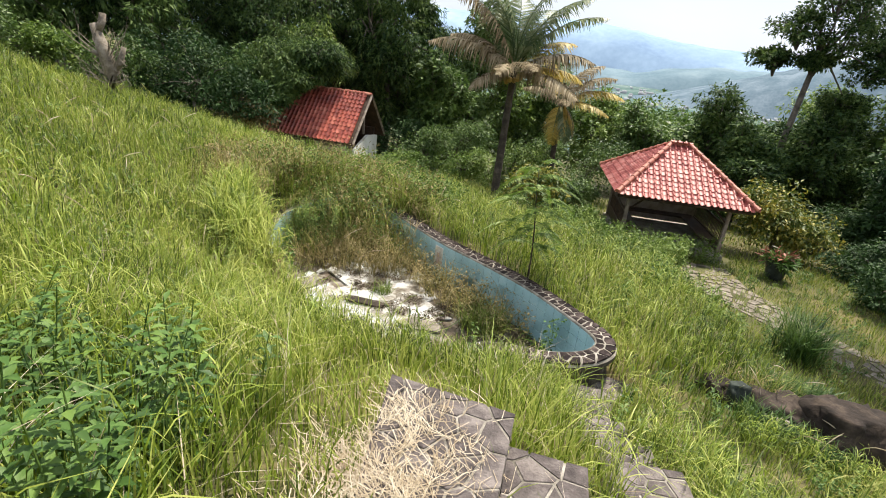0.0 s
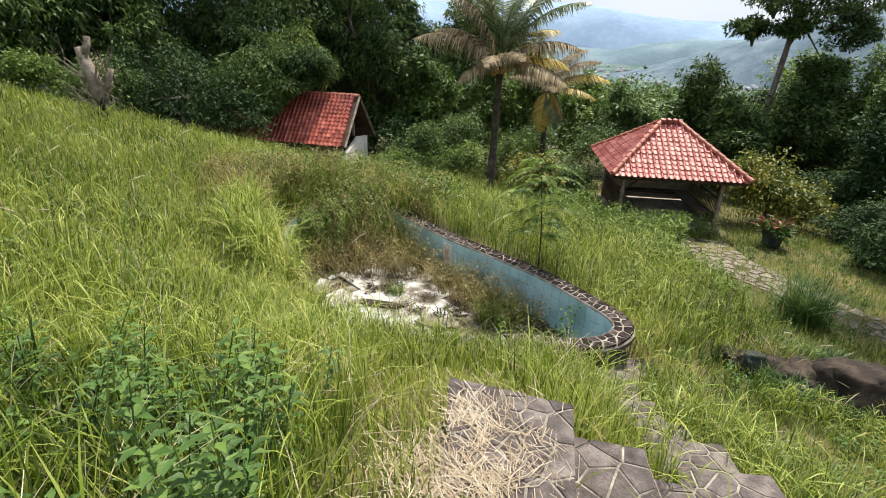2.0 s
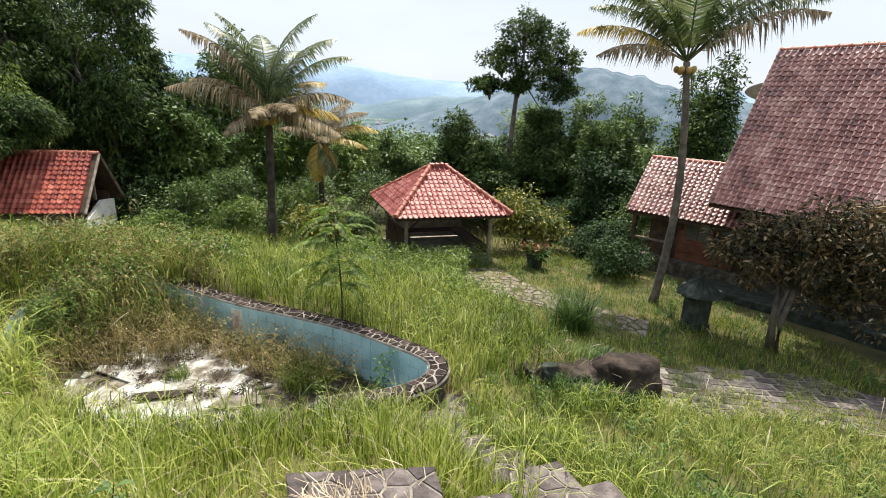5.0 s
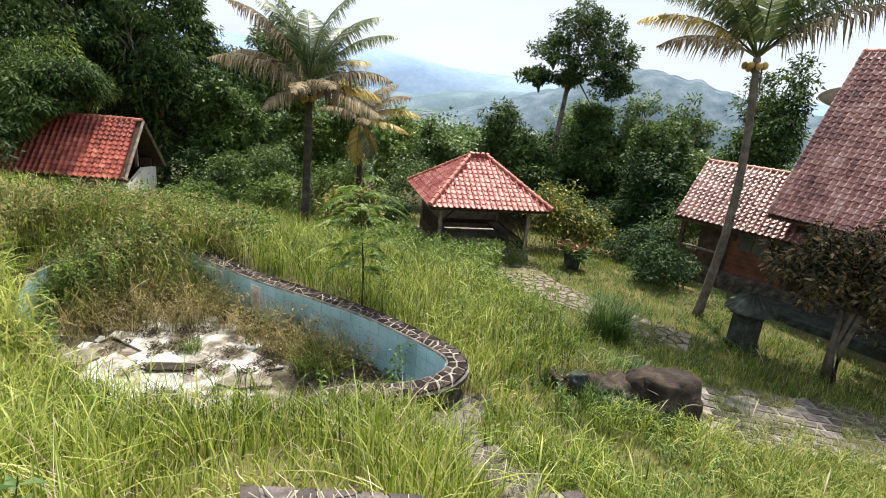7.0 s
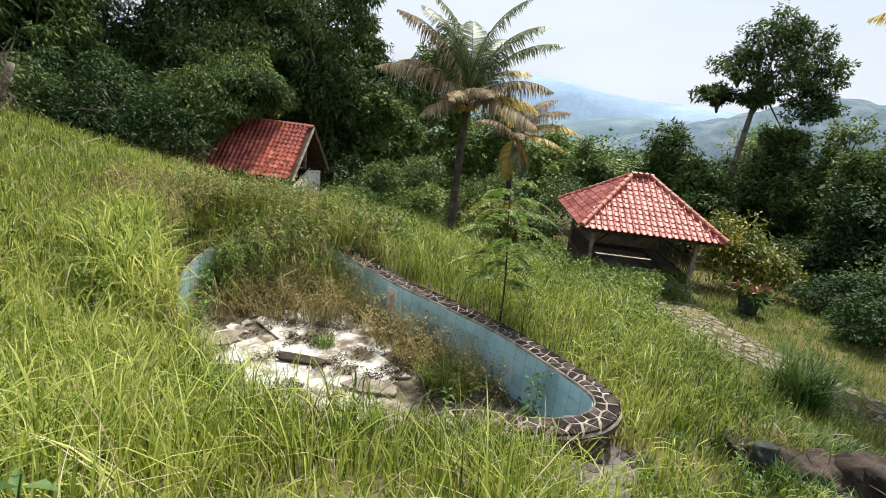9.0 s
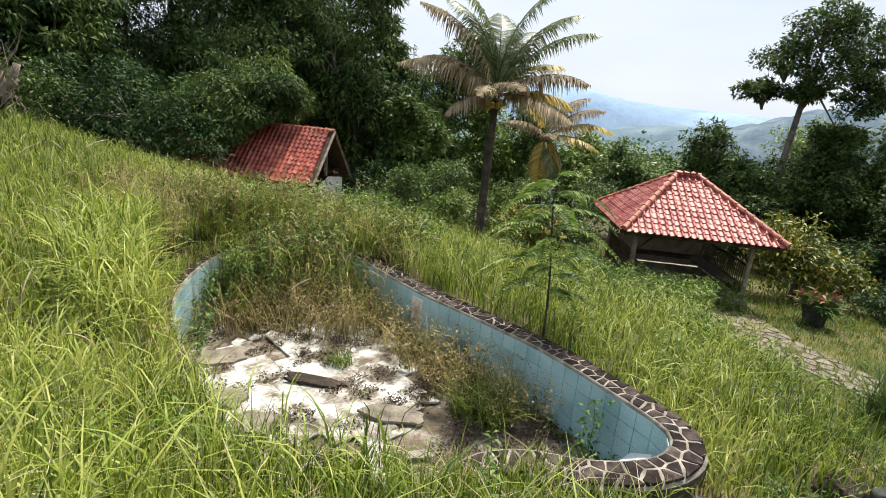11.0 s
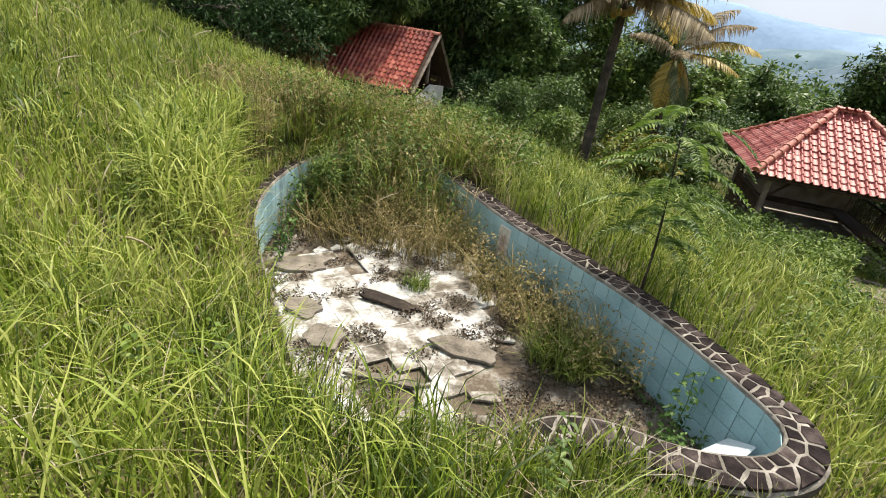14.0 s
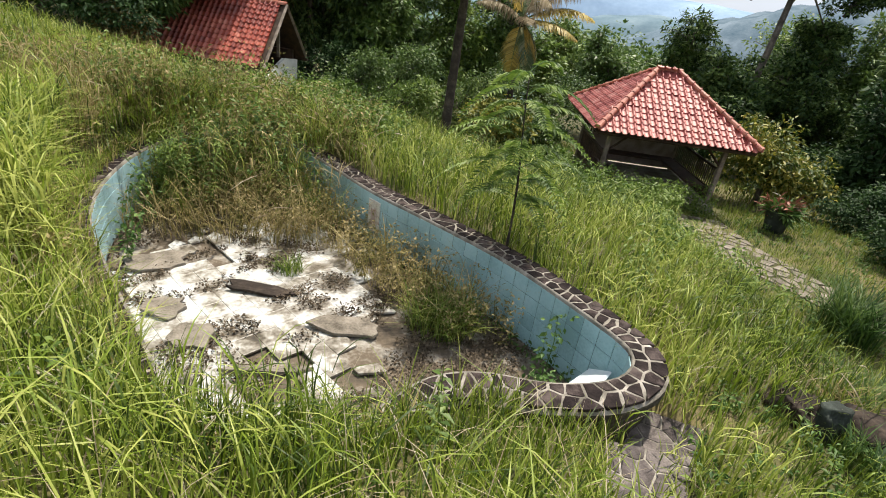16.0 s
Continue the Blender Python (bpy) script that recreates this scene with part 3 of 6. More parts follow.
# ---- gazebo ----
def gazebo():
    top = thing("gazebo", "open timber gazebo with a hipped red clay tile roof", "gazebo", pose(7.49, 17.04, -1.5, 0, 0, -6.3))
    w, d, eave, peak, half = 4.0, 4.2, 1.62, 2.98, 0.28
    c = [(-w / 2, -d / 2), (w / 2, -d / 2), (w / 2, d / 2), (-w / 2, d / 2)]
    ra, rb = Vector((-half, 0, peak)), Vector((half, 0, peak))
    # sheathing under the tiles
    bm = bmesh.new()
    v = [bm.verts.new((x * 0.985, y * 0.985, eave - 0.02)) for x, y in c] + [bm.verts.new(ra - Vector((0, 0, 0.05))), bm.verts.new(rb - Vector((0, 0, 0.05)))]
    for f in ((0, 1, 5, 4), (1, 2, 5), (2, 3, 4, 5), (3, 0, 4)):
        bm.faces.new([v[k] for k in f])
    roof = part("roof", bm, WOOD_DARK, top, "dark boards under red clay tiles")
    sides = [((-w / 2, -d / 2, eave), (1, 0, 0), (0, d / 2, peak - eave), w, half), ((-w / 2, d / 2, eave), (0, -1, 0), (w / 2 - half, 0, peak - eave), d, 0.0),
             ((w / 2, -d / 2, eave), (0, 1, 0), (-(w / 2 - half), 0, peak - eave), d, 0.0), ((w / 2, d / 2, eave), (-1, 0, 0), (0, -d / 2, peak - eave), w, half)]
    pitch, row = 0.178, 0.205
    shape = tile_mesh("gazebo_tile", pitch, row + 0.03, 0.065)
    for k, (o, u, up, span, flat) in enumerate(sides):
        slope = Vector(up).length
        def keep(a, b, span=span, slope=slope, flat=flat):
            room = (span / 2 - flat) * b / slope
            return room - 0.06 < a < span - room + 0.06
        roof_face(roof, frame_on(o, u, up), int(span / pitch), int(slope / row) + 1, pitch, row, shape, TILE_PINK, keep, 190 if k == 0 else 110 if k == 1 else 0, k, TILE_PINK)
    ridge_run(roof, ra + Vector((-0.05, 0, 0.06)), rb + Vector((0.05, 0, 0.06)), 0.1, RIDGE_RED, 3)
    for x, y in c:
        e = ra if x < 0 else rb
        ridge_run(roof, (x * 1.01, y * 1.01, eave + 0.07), (e.x, e.y, e.z + 0.06), 0.09, RIDGE_RED, 11)
    # fascia
    for a, b in zip(c, c[1:] + c[:1]):
        bm = bmesh.new()
        tube(bm, [(a[0] * 0.97, a[1] * 0.97, eave - 0.06), (b[0] * 0.97, b[1] * 0.97, eave - 0.06)], 0.045, 4)
        part("eave_beam", bm, WOOD_DARK, roof)
    # platform, posts, rails
    p = 1.5
    part("platform", boxed((-p - 0.15, -p - 0.15, -0.55), (p + 0.15, p + 0.15, 0.0), 0.02), CONCRETE, top, "weathered concrete platform")
    part("platform_edge", boxed((-p - 0.22, -p - 0.5, -0.55), (p + 0.22, -p - 0.153, -0.17), 0.02), CONCRETE, top, "low concrete step in front")
    for x, y in [(-p, -p), (p, -p), (p, p), (-p, p)]:
        part("post", boxed((x - 0.055, y - 0.055, 0.0), (x + 0.055, y + 0.055, eave + 0.25), 0.01), WOOD_GREY, top)
        part("brace", tube(bmesh.new(), [(x, y, 1.0), (x * 0.62, y, 1.55)], 0.03, 4), WOOD_DARK, top)
    def fence(a, b, low, high, board):
        """A low boarded parapet with a rail on balusters."""
        a, b = Vector((*a, 0)), Vector((*b, 0))
        dirn = (b - a).normalized()
        m = Matrix.Translation(a) @ Matrix((dirn, Vector((0, 0, 1)).cross(dirn), Vector((0, 0, 1)))).transposed().to_4x4()
        length = (b - a).length
        rail = part("parapet", boxed((0.06, -0.02, 0.05), (length - 0.06, 0.02, low), 0.008, m), board, top, "plain boarded parapet")
        part("rail", boxed((0.06, -0.035, high), (length - 0.06, 0.035, high + 0.06), 0.008, m), WOOD_DARK, rail)
        n = int(length / 0.12)
        for k in range(1, n):
            x = length * k / n
            part("baluster", boxed((x - 0.012, -0.012, low), (x + 0.012, 0.012, high), 0.0, m), WOOD_DARK, rail)
    fence((-p, p), (p, p), 0.85, 1.32, PARAPET)
    fence((p, -p), (p, p), 0.4, 0.9, WOOD_DARK)
    fence((-p, -p), (-p, p), 0.4, 0.9, WOOD_DARK)
    for x0, y0, x1, y1 in ((-1.4, 0.95, 1.4, 1.4), (0.95, -1.3, 1.4, 0.94), (-1.4, -1.3, -0.95, 0.94)):
        part("bench", boxed((x0, y0, 0.36), (x1, y1, 0.42), 0.01), WOOD_DARK, top)
    return top


gazebo()


# ---- hut ----
def gable_roof(parent, origin, u, run, rise, length, pitch, row, shape, material, limit, seed, both=True, ridge_n=14, stuff_material=None):
    """Two slopes on a ridge. origin: the near eave's start; u: along the eave; the near slope rises to the left of u."""
    u = Vector((*u, 0)).normalized()
    n = Vector((-u.y, u.x, 0))
    o = Vector(origin)
    up = n * run + Vector((0, 0, rise))
    slope = up.length
    bm = bmesh.new()
    a, b = o - Vector((0, 0, 0.03)), o + u * length - Vector((0, 0, 0.03))
    rows = [[a, b], [a + up, b + up], [a + n * run * 2, b + n * run * 2]]
    under = [[p - Vector((0, 0, 0.05)) for p in line] for line in rows]
    vs = [[bm.verts.new(p) for p in line] for line in rows]
    us = [[bm.verts.new(p) for p in line] for line in under]
    for k in range(2):
        bm.faces.new((vs[k][0], vs[k][1], vs[k + 1][1], vs[k + 1][0]))
        bm.faces.new((us[k][0], us[k][1], us[k + 1][1], us[k + 1][0]))
        for e in (0, 1):
            bm.faces.new((vs[k][e], vs[k + 1][e], us[k + 1][e], us[k][e]))
    bm.faces.new((vs[0][0], vs[0][1], us[0][1], us[0][0]))
    bm.faces.new((vs[2][0], vs[2][1], us[2][1], us[2][0]))
    roof = part("roof", bm, WOOD_DARK, parent, "timber roof deck under clay tiles")
    roof_face(roof, frame_on(o, u, up), int(length / pitch), int(slope / row) + 1, pitch, row, shape, material, lambda x, y: y < slope, limit, seed, stuff_material)
    if both:
        back = o + u * length + n * run * 2
        roof_face(roof, frame_on(back, -u, -n * run + Vector((0, 0, rise))), int(length / pitch), int(slope / row) + 1, pitch, row, shape, material, lambda x, y: y < slope, 0, seed + 1, stuff_material)
    ridge_run(roof, o + up, o + up + u * length, 0.09, RIDGE_RED, ridge_n)
    return roof


def hut():
    top = thing("hut", "small white-walled hut under a red clay tile roof", "hut", pose(-3.55, 18.6, 0, 0, 0, -13) @ pose(3.3, -18.55, 0))
    x0, x1 = -7.9, -3.3
    shape = tile_mesh("hut_tile", 0.165, 0.2, 0.07, 0.03, 0.04)
    gable_roof(top, (x0, 18.55, 0.02), (1, 0), 1.5, 1.66, x1 - x0, 0.165, 0.175, shape, TILE_RED, 230, 3)
    part("wall", boxed((x0 + 0.3, 19.0, -1.6), (x0 + 0.42, 21.2, 0.35), 0.01), PLASTER, top)
    part("wall", boxed((x0 + 0.42, 19.0, -1.6), (x1 - 0.28, 19.12, 0.02), 0.01), WOOD_GREY, top)
    # Seen through the open gable: interior darkness is put into this wall's colour.
    part("wall", boxed((x0 + 0.42, 21.08, -1.6), (x1 - 0.28, 21.2, 0.3), 0.01), WOOD_DARK, top)
    bm = bmesh.new()
    pts = [(19.0, -1.9), (21.2, -1.9), (21.2, 0.0), (20.3, 0.1), (19.0, -0.35)]
    a = [bm.verts.new((x1 - 0.28, y, z)) for y, z in pts]
    b = [bm.verts.new((x1 - 0.16, y, z)) for y, z in pts]
    bm.faces.new(a[::-1])
    bm.faces.new(b)
    for k in range(5):
        bm.faces.new((a[k], a[(k + 1) % 5], b[(k + 1) % 5], b[k]))
    part("gable_wall", bm, PLASTER, top, "white plastered gable wall, stained, open above")
    for y in (18.62, 20.1, 21.5):
        h = 0.08 if y != 20.1 else 1.6
        part("purlin", boxed((x0 + 0.05, y - 0.05, h - 0.13), (x1 + 0.06, y + 0.05, h - 0.03), 0.0), WOOD_DARK, top)
    for s in (-1, 1):
        part("barge_board", tube(bmesh.new(), [(x1 + 0.02, 20.05, 1.66), (x1 + 0.02, 20.05 + s * 1.52, 0.0)], 0.05, 4), WOOD_GREY, top)
    part("rafter", boxed((x1 - 0.42, 20.25, 0.12), (x1 - 0.34, 20.33, 0.9), 0.0), WOOD_GREY, top)
    part("lean_to_sheet", boxed((-5.0, 18.25, -0.33), (-3.5, 19.0, -0.29), 0.005, None), WOOD_GREY, top, "low corrugated sheet under the eave")


hut()


# ---- house ----
def house():
    top = thing("house", "dark timber house with steep old clay tile roofs", "house")
    u = Vector((0.353, -0.936, 0))
    n = Vector((0.936, 0.353, 0))
    o = Vector((13.57, 13.94, 0.3))
    shape = tile_mesh("house_tile", 0.18, 0.19, 0.085, 0.045, 0.05)
    gable_roof(top, o, u.xy, 1.55, 1.78, 4.6, 0.18, 0.165, shape, TILE_OLD_PIECE, 150, 5, False, 16, TILE_OLD)
    o2 = Vector((14.05, 11.05, 1.08))
    u2, n2 = Vector((0.146, -0.989, 0)), Vector((0.989, 0.146, 0))
    gable_roof(top, o2, u2.xy, 2.4, 4.6, 8.0, 0.18, 0.165, shape, TILE_OLD_PIECE, 150, 8, False, 26, TILE_OLD)
    def at(a, b, z):
        return o + u * a + n * b + Vector((0, 0, z - 0.3))
    turn = Matrix((u, n, Vector((0, 0, 1)))).transposed().to_4x4()
    m = Matrix.Translation(o) @ turn
    # veranda wall set back under the small roof, main wall further along
    zf, zt = -2.6, 0.25
    part("wall", boxed((0.75, 0.75, zf), (1.55, 0.87, zt), 0.0, m), WOOD_DARK, top)
    part("wall", boxed((0.15, 2.0, zf), (4.6, 2.12, 1.2), 0.0, m), WOOD_DARK, top)
    part("wall", boxed((0.63, 0.75, zf), (0.75, 2.0, zt), 0.0, m), WOOD_DARK, top)
    wall = part("front_wall", boxed((1.55, 0.62, zf), (11.0, 0.745, 0.6), 0.0, m), WOOD_DARK, top, "dark timber framed front wall")
    part("end_wall", boxed((11.0, 0.62, zf), (11.12, 4.6, 1.5), 0.0, m), WOOD_DARK, top)
    for k in range(7):
        z = -1.55 + k * 0.15
        part("board", boxed((1.7, 0.59, z), (3.4, 0.617, z + 0.14), 0.006, m), WOOD_RED, wall)
    win = part("window", boxed((1.95, 0.55, -0.75), (2.75, 0.617, -0.05), 0.0, m), GLASS_DARK, top, "dusty single window")
    for lo, hi in (((1.88, 0.535, -0.82), (1.95, 0.615, 0.02)), ((2.75, 0.535, -0.82), (2.82, 0.615, 0.02)), ((1.95, 0.535, -0.05), (2.75, 0.615, 0.02)), ((1.95, 0.535, -0.82), (2.75, 0.615, -0.75)), ((2.33, 0.53, -0.75), (2.37, 0.549, -0.05))):
        part("frame", boxed(lo, hi, 0.006, m), WOOD_RED, win)
    for a in (0.15, 1.5, 3.5):
        part("post", boxed((a - 0.07, 0.42, zf), (a + 0.07, 0.54, zt + 0.1), 0.008, m), WOOD_DARK, top)
    part("rail", boxed((0.2, 0.45, -1.05), (1.45, 0.51, -0.98), 0.006, m), WOOD_GREY, top)
    part("veranda_floor", boxed((-0.1, 0.3, -2.6), (11.0, 0.615, -1.55), 0.02, m), RUBBLE, top, "dark raised plinth")
    part("fascia", boxed((0.0, 0.0, -0.14), (4.6, 0.03, -0.03), 0.0, m), WOOD_DARK, top)
    m2 = Matrix.Translation(o2) @ Matrix((u2, n2, Vector((0, 0, 1)))).transposed().to_4x4()
    part("fascia", boxed((0.0, 0.0, -0.14), (8.0, 0.03, -0.03), 0.0, m2), WOOD_DARK, top)
    bm = bmesh.new()
    tri = [(0.1, 0.1, -0.1), (0.1, 4.7, -0.1), (0.1, 2.4, 4.35)]
    a = [bm.verts.new(m2 @ Vector(t)) for t in tri]
    b = [bm.verts.new(m2 @ (Vector(t) + Vector((0.1, 0, 0)))) for t in tri]
    bm.faces.new(a)
    bm.faces.new(b)
    for k in range(3):
        bm.faces.new((a[k], a[(k + 1) % 3], b[(k + 1) % 3], b[k]))
    part("gable", bm, WOOD_DARK, top)
    for s, e in (((0.0, 0.0, 0.0), (0.0, 2.4, 4.6)), ((0, 4.8, 0), (0, 2.4, 4.6))):
        part("barge_board", tube(bmesh.new(), [m2 @ Vector(s), m2 @ Vector(e)], 0.05, 4), WOOD_DARK, top)
    part("terrace", boxed((2.6, -1.0, -2.4), (9.0, 0.295, -1.85), 0.03, m), MOSS_STONE, top, "low dark weathered terrace slab")


house()

# ---- plants ----
def blades(name, roots, height, width, lean, material, kind_label, bend=1.0):
    """Grass: each blade a tapering, bent strip of three faces."""
    n = len(roots)
    az = rng.uniform(0, math.tau, n)
    face = az + math.pi / 2 + rng.uniform(-0.6, 0.6, n)
    d = np.column_stack([np.cos(az), np.sin(az), np.zeros(n)])
    s = np.column_stack([np.cos(face), np.sin(face), np.zeros(n)])
    ts = (0.0, 0.38, 0.74, 1.0)
    ws = (0.7, 1.0, 0.72, 0.08)
    out = np.empty((n, 8, 3), dtype=np.float32)
    for k, (t, w) in enumerate(zip(ts, ws)):
        p = roots + d * (height * lean * t ** 2)[:, None]
        p[:, 2] += height * (t - bend * 0.35 * lean * t ** 2.5)
        off = s * (width * w * 0.5)[:, None]
        out[:, 2 * k], out[:, 2 * k + 1] = p - off, p + off
    base = np.arange(n)[:, None, None] * 8
    q = base + np.array([[0, 1, 3, 2], [2, 3, 5, 4], [4, 5, 7, 6]])[None]
    ob = part(name, mesh_np(name, out.reshape(-1, 3), q.reshape(-1, 4)), material)
    return tagged(ob, kind_label, "grass", kind="stuff")


def scatter(n, x0, x1, y0, y1, where, grow=0.0):
    x, y = rng.uniform(x0, x1, n), rng.uniform(y0, y1, n)
    ok = open_ground(x, y, grow)
    if where is not None:
        ok &= where(x, y)
    x, y = x[ok], y[ok]
    return np.column_stack([x, y, hill(x, y) - 0.03])


def patchy(x, y, s, seed):
    """A smooth 0 to 1 field made of a few waves."""
    v = np.sin(x * s + seed) * np.sin(y * s * 1.1 + seed * 2.3) + 0.6 * np.sin(x * s * 2.3 - y * s * 1.7 + seed * 3.1) + 0.4 * np.sin(y * s * 3.7 + x * s * 0.9 - seed)
    return np.clip(0.5 + v / 3.2, 0, 1)


def lane(x, y):
    """True off the line that is walked."""
    return ~((np.abs(x - 0.3) < 0.4) & (y < 1.4))


def lush(x, y):
    return (y + 0.55 * x < 17.5) & (x < 3.4) | ((y > 6.5) & (x < 6.3) & (y < 15.5))


def tall_grass(name, n, box4, where, h, w, material, label, lean=(0.04, 0.6), grow=-0.02):
    p = scatter(n, *box4, where, grow)
    if not len(p):
        return
    f = patchy(p[:, 0], p[:, 1], 1.3, 2.0)
    clump = patchy(p[:, 0], p[:, 1], 4.1, 5.0)
    height = rng.uniform(*h, len(p)) * (0.6 + 0.45 * f + 0.25 * clump)
    height *= np.where((np.abs(p[:, 0] - 0.3) < 0.6) & (p[:, 1] < 3.6), 0.42, 1.0)
    beside = (p[:, 0] > 1.55) & (p[:, 0] < 3.1) & (p[:, 1] > 1.2) & (p[:, 1] < 6.3)
    height *= np.where(beside, 0.6, 1.0) * np.where((p[:, 0] > 4.8) & (p[:, 1] > 8.5), 0.65, 1.0)
    height *= np.where((p[:, 0] > 0.5) & (p[:, 0] < 1.6) & (p[:, 1] > 4.3) & (p[:, 1] < 5.8), 0.85, 1.0)
    width = rng.uniform(*w, len(p))
    blades(name, p, height, width, rng.uniform(*lean, len(p)), material, label)


def near(x, y):
    return lush(x, y) & lane(x, y) & (np.hypot(x - 0.3, y - 2.0) < 4.2)


def off_edge(x, y):
    return lush(x, y) & lane(x, y) & (np.hypot(x - 0.3, y - 2.0) >= 4.2)


tall_grass("grass", 46000, (-4, 4.5, -1.5, 6.3), near, (0.28, 0.62), (0.006, 0.013), GRASS, "bright green waist-high meadow grass on the slope")
tall_grass("grass", 84000, (-12, 6.3, -1, 17), off_edge, (0.3, 0.68), (0.009, 0.02), GRASS, "bright green uncut grass round the pool")
tall_grass("grass", 40000, (2.5, 14, -1, 16), lambda x, y: ~lush(x, y) & (y < 16), (0.1, 0.32), (0.007, 0.016), GRASS_DARK, "shorter rough grass below the steps")
tall_grass("grass", 14000, (-14, 14, 14, 24), lambda x, y: ~lush(x, y) & (y > 14), (0.2, 0.5), (0.015, 0.03), GRASS_DARK, "coarse grass at the wood's edge")


def culms(label, p, h, material, leaves=5, width=(0.007, 0.015), reach=(0.42, 0.75)):
    """Jointed grass: upright stems with long leaves that leave them in turn and arch over."""
    n = len(p)
    height = rng.uniform(*h, n)
    tilt = rng.normal(0, 0.12, (n, 2))
    roots, high, wide, lean = [p], [height], [rng.uniform(0.003, 0.005, n)], [rng.uniform(0.0, 0.12, n)]
    for k in range(leaves):
        f = (0.12 + 0.78 * k / leaves) + rng.uniform(0, 0.1, n)
        q = p.copy()
        q[:, :2] += tilt * (height * f ** 2)[:, None]
        q[:, 2] += height * f
        roots.append(q)
        high.append(height * rng.uniform(*reach, n) * (1 - 0.35 * f))
        wide.append(rng.uniform(*width, n))
        lean.append(rng.uniform(0.35, 1.25, n))
    return blades("grass", np.vstack(roots), np.concatenate(high), np.concatenate(wide), np.concatenate(lean), material, label, 1.5)


def culm_field(label, n, box4, where, h, material, leaves=5, width=(0.007, 0.015)):
    p = scatter(n, *box4, where)
    tall = patchy(p[:, 0], p[:, 1], 1.9, 3.3)
    p = p[rng.random(len(p)) < 0.25 + 0.85 * tall]
    return culms(label, p, h, material, leaves, width)


culm_field("jointed bright grass with arching leaves in the near meadow", 4200, (-3.6, 3.2, 1.2, 6.2), lambda x, y: near(x, y) & ((np.abs(x - 0.3) > 0.75) | (y > 4.1)) & (np.hypot(x - 0.45, y - 2.85) > 1.3) & ~((x > 0.4) & (y > 4.2)), (0.4, 0.72), GRASS, 5, (0.005, 0.011))
culm_field("jointed pale green grass on the slope round the pool", 9500, (-9, 6, 3, 15), off_edge, (0.4, 0.78), GRASS, 4, (0.008, 0.017))
culm_field("tall jointed grass leaning over the pool's upper edge", 2000, (-3.6, -1.9, 6.0, 9.4), lambda x, y: rim_distance(x, y) < 0.95, (0.75, 1.15), GRASS, 5, (0.009, 0.018))
culm_field("brown dying grass beside the pool's overgrown end", 1300, (-5.2, -2.6, 9.2, 13.6), lambda x, y: rim_distance(x, y) < 1.5, (0.5, 1.0), BROWN_WEED, 5, (0.008, 0.016))
culm_field("rough grass growing up round the boulder", 260, (4.4, 7.0, 5.1, 5.75), None, (0.3, 0.5), GRASS, 5, (0.008, 0.016))
culm_field("rank brownish grass beside the low path", 900, (5.0, 9.4, 2.4, 5.0), None, (0.3, 0.6), GRASS_DARK, 5, (0.007, 0.014))
culm_field("dry brown stalks on the earth beside the pool's upper edge", 1500, (-3.9, -1.7, 6.2, 10.4), lambda x, y: rim_distance(x, y) < 0.65, (0.25, 0.6), BROWN_WEED, 4, (0.005, 0.011))


def over_rim(x, y):
    return (x < -0.7) | (y > 11.2) | ((x < 0.75) & (y < 6.2))


def edge_grass(n, h, material, label):
    """Grass and earth that have crept over the coping."""
    x, y = rng.uniform(-4, 1, n), rng.uniform(4.6, 13.2, n)
    d = rim_distance(x, y)
    ok = (d > 0.03 + 0.12 * patchy(x, y, 3.0, 2.0)) & (d < 0.5) & over_rim(x, y)
    x, y, d = x[ok], y[ok], d[ok]
    p = np.column_stack([x, y, np.where(d < 0.34, 0.0, hill(x, y) - 0.03)])
    blades("grass", p, rng.uniform(*h, len(p)) * np.where(y > 10.8, 2.3, 1.0), rng.uniform(0.006, 0.014, len(p)), rng.uniform(0.2, 1.1, len(p)), material, label)


edge_grass(30000, (0.12, 0.5), GRASS, "grass creeping over the pool's coping")
edge_grass(14000, (0.1, 0.45), BROWN_WEED, "brown dead grass over the pool's coping")
tall_grass("grass", 22000, (3.2, 12.5, 3.5, 16), lambda x, y: ~lush(x, y) & (y < 16), (0.12, 0.34), (0.007, 0.015), GRASS, "bright grass on the lower slope")
tall_grass("grass", 1500, (-4, 3.0, 0, 6.0), near, (0.45, 0.8), (0.007, 0.012), GRASS, "long arching broad grass blades", (0.4, 1.2))
tall_grass("dry_grass", 13000, (-10, 6, 0, 15), lambda x, y: lush(x, y) & lane(x, y), (0.35, 0.72), (0.003, 0.007), STRAW, "dry bleached stalks among the grass", (0.2, 1.1))


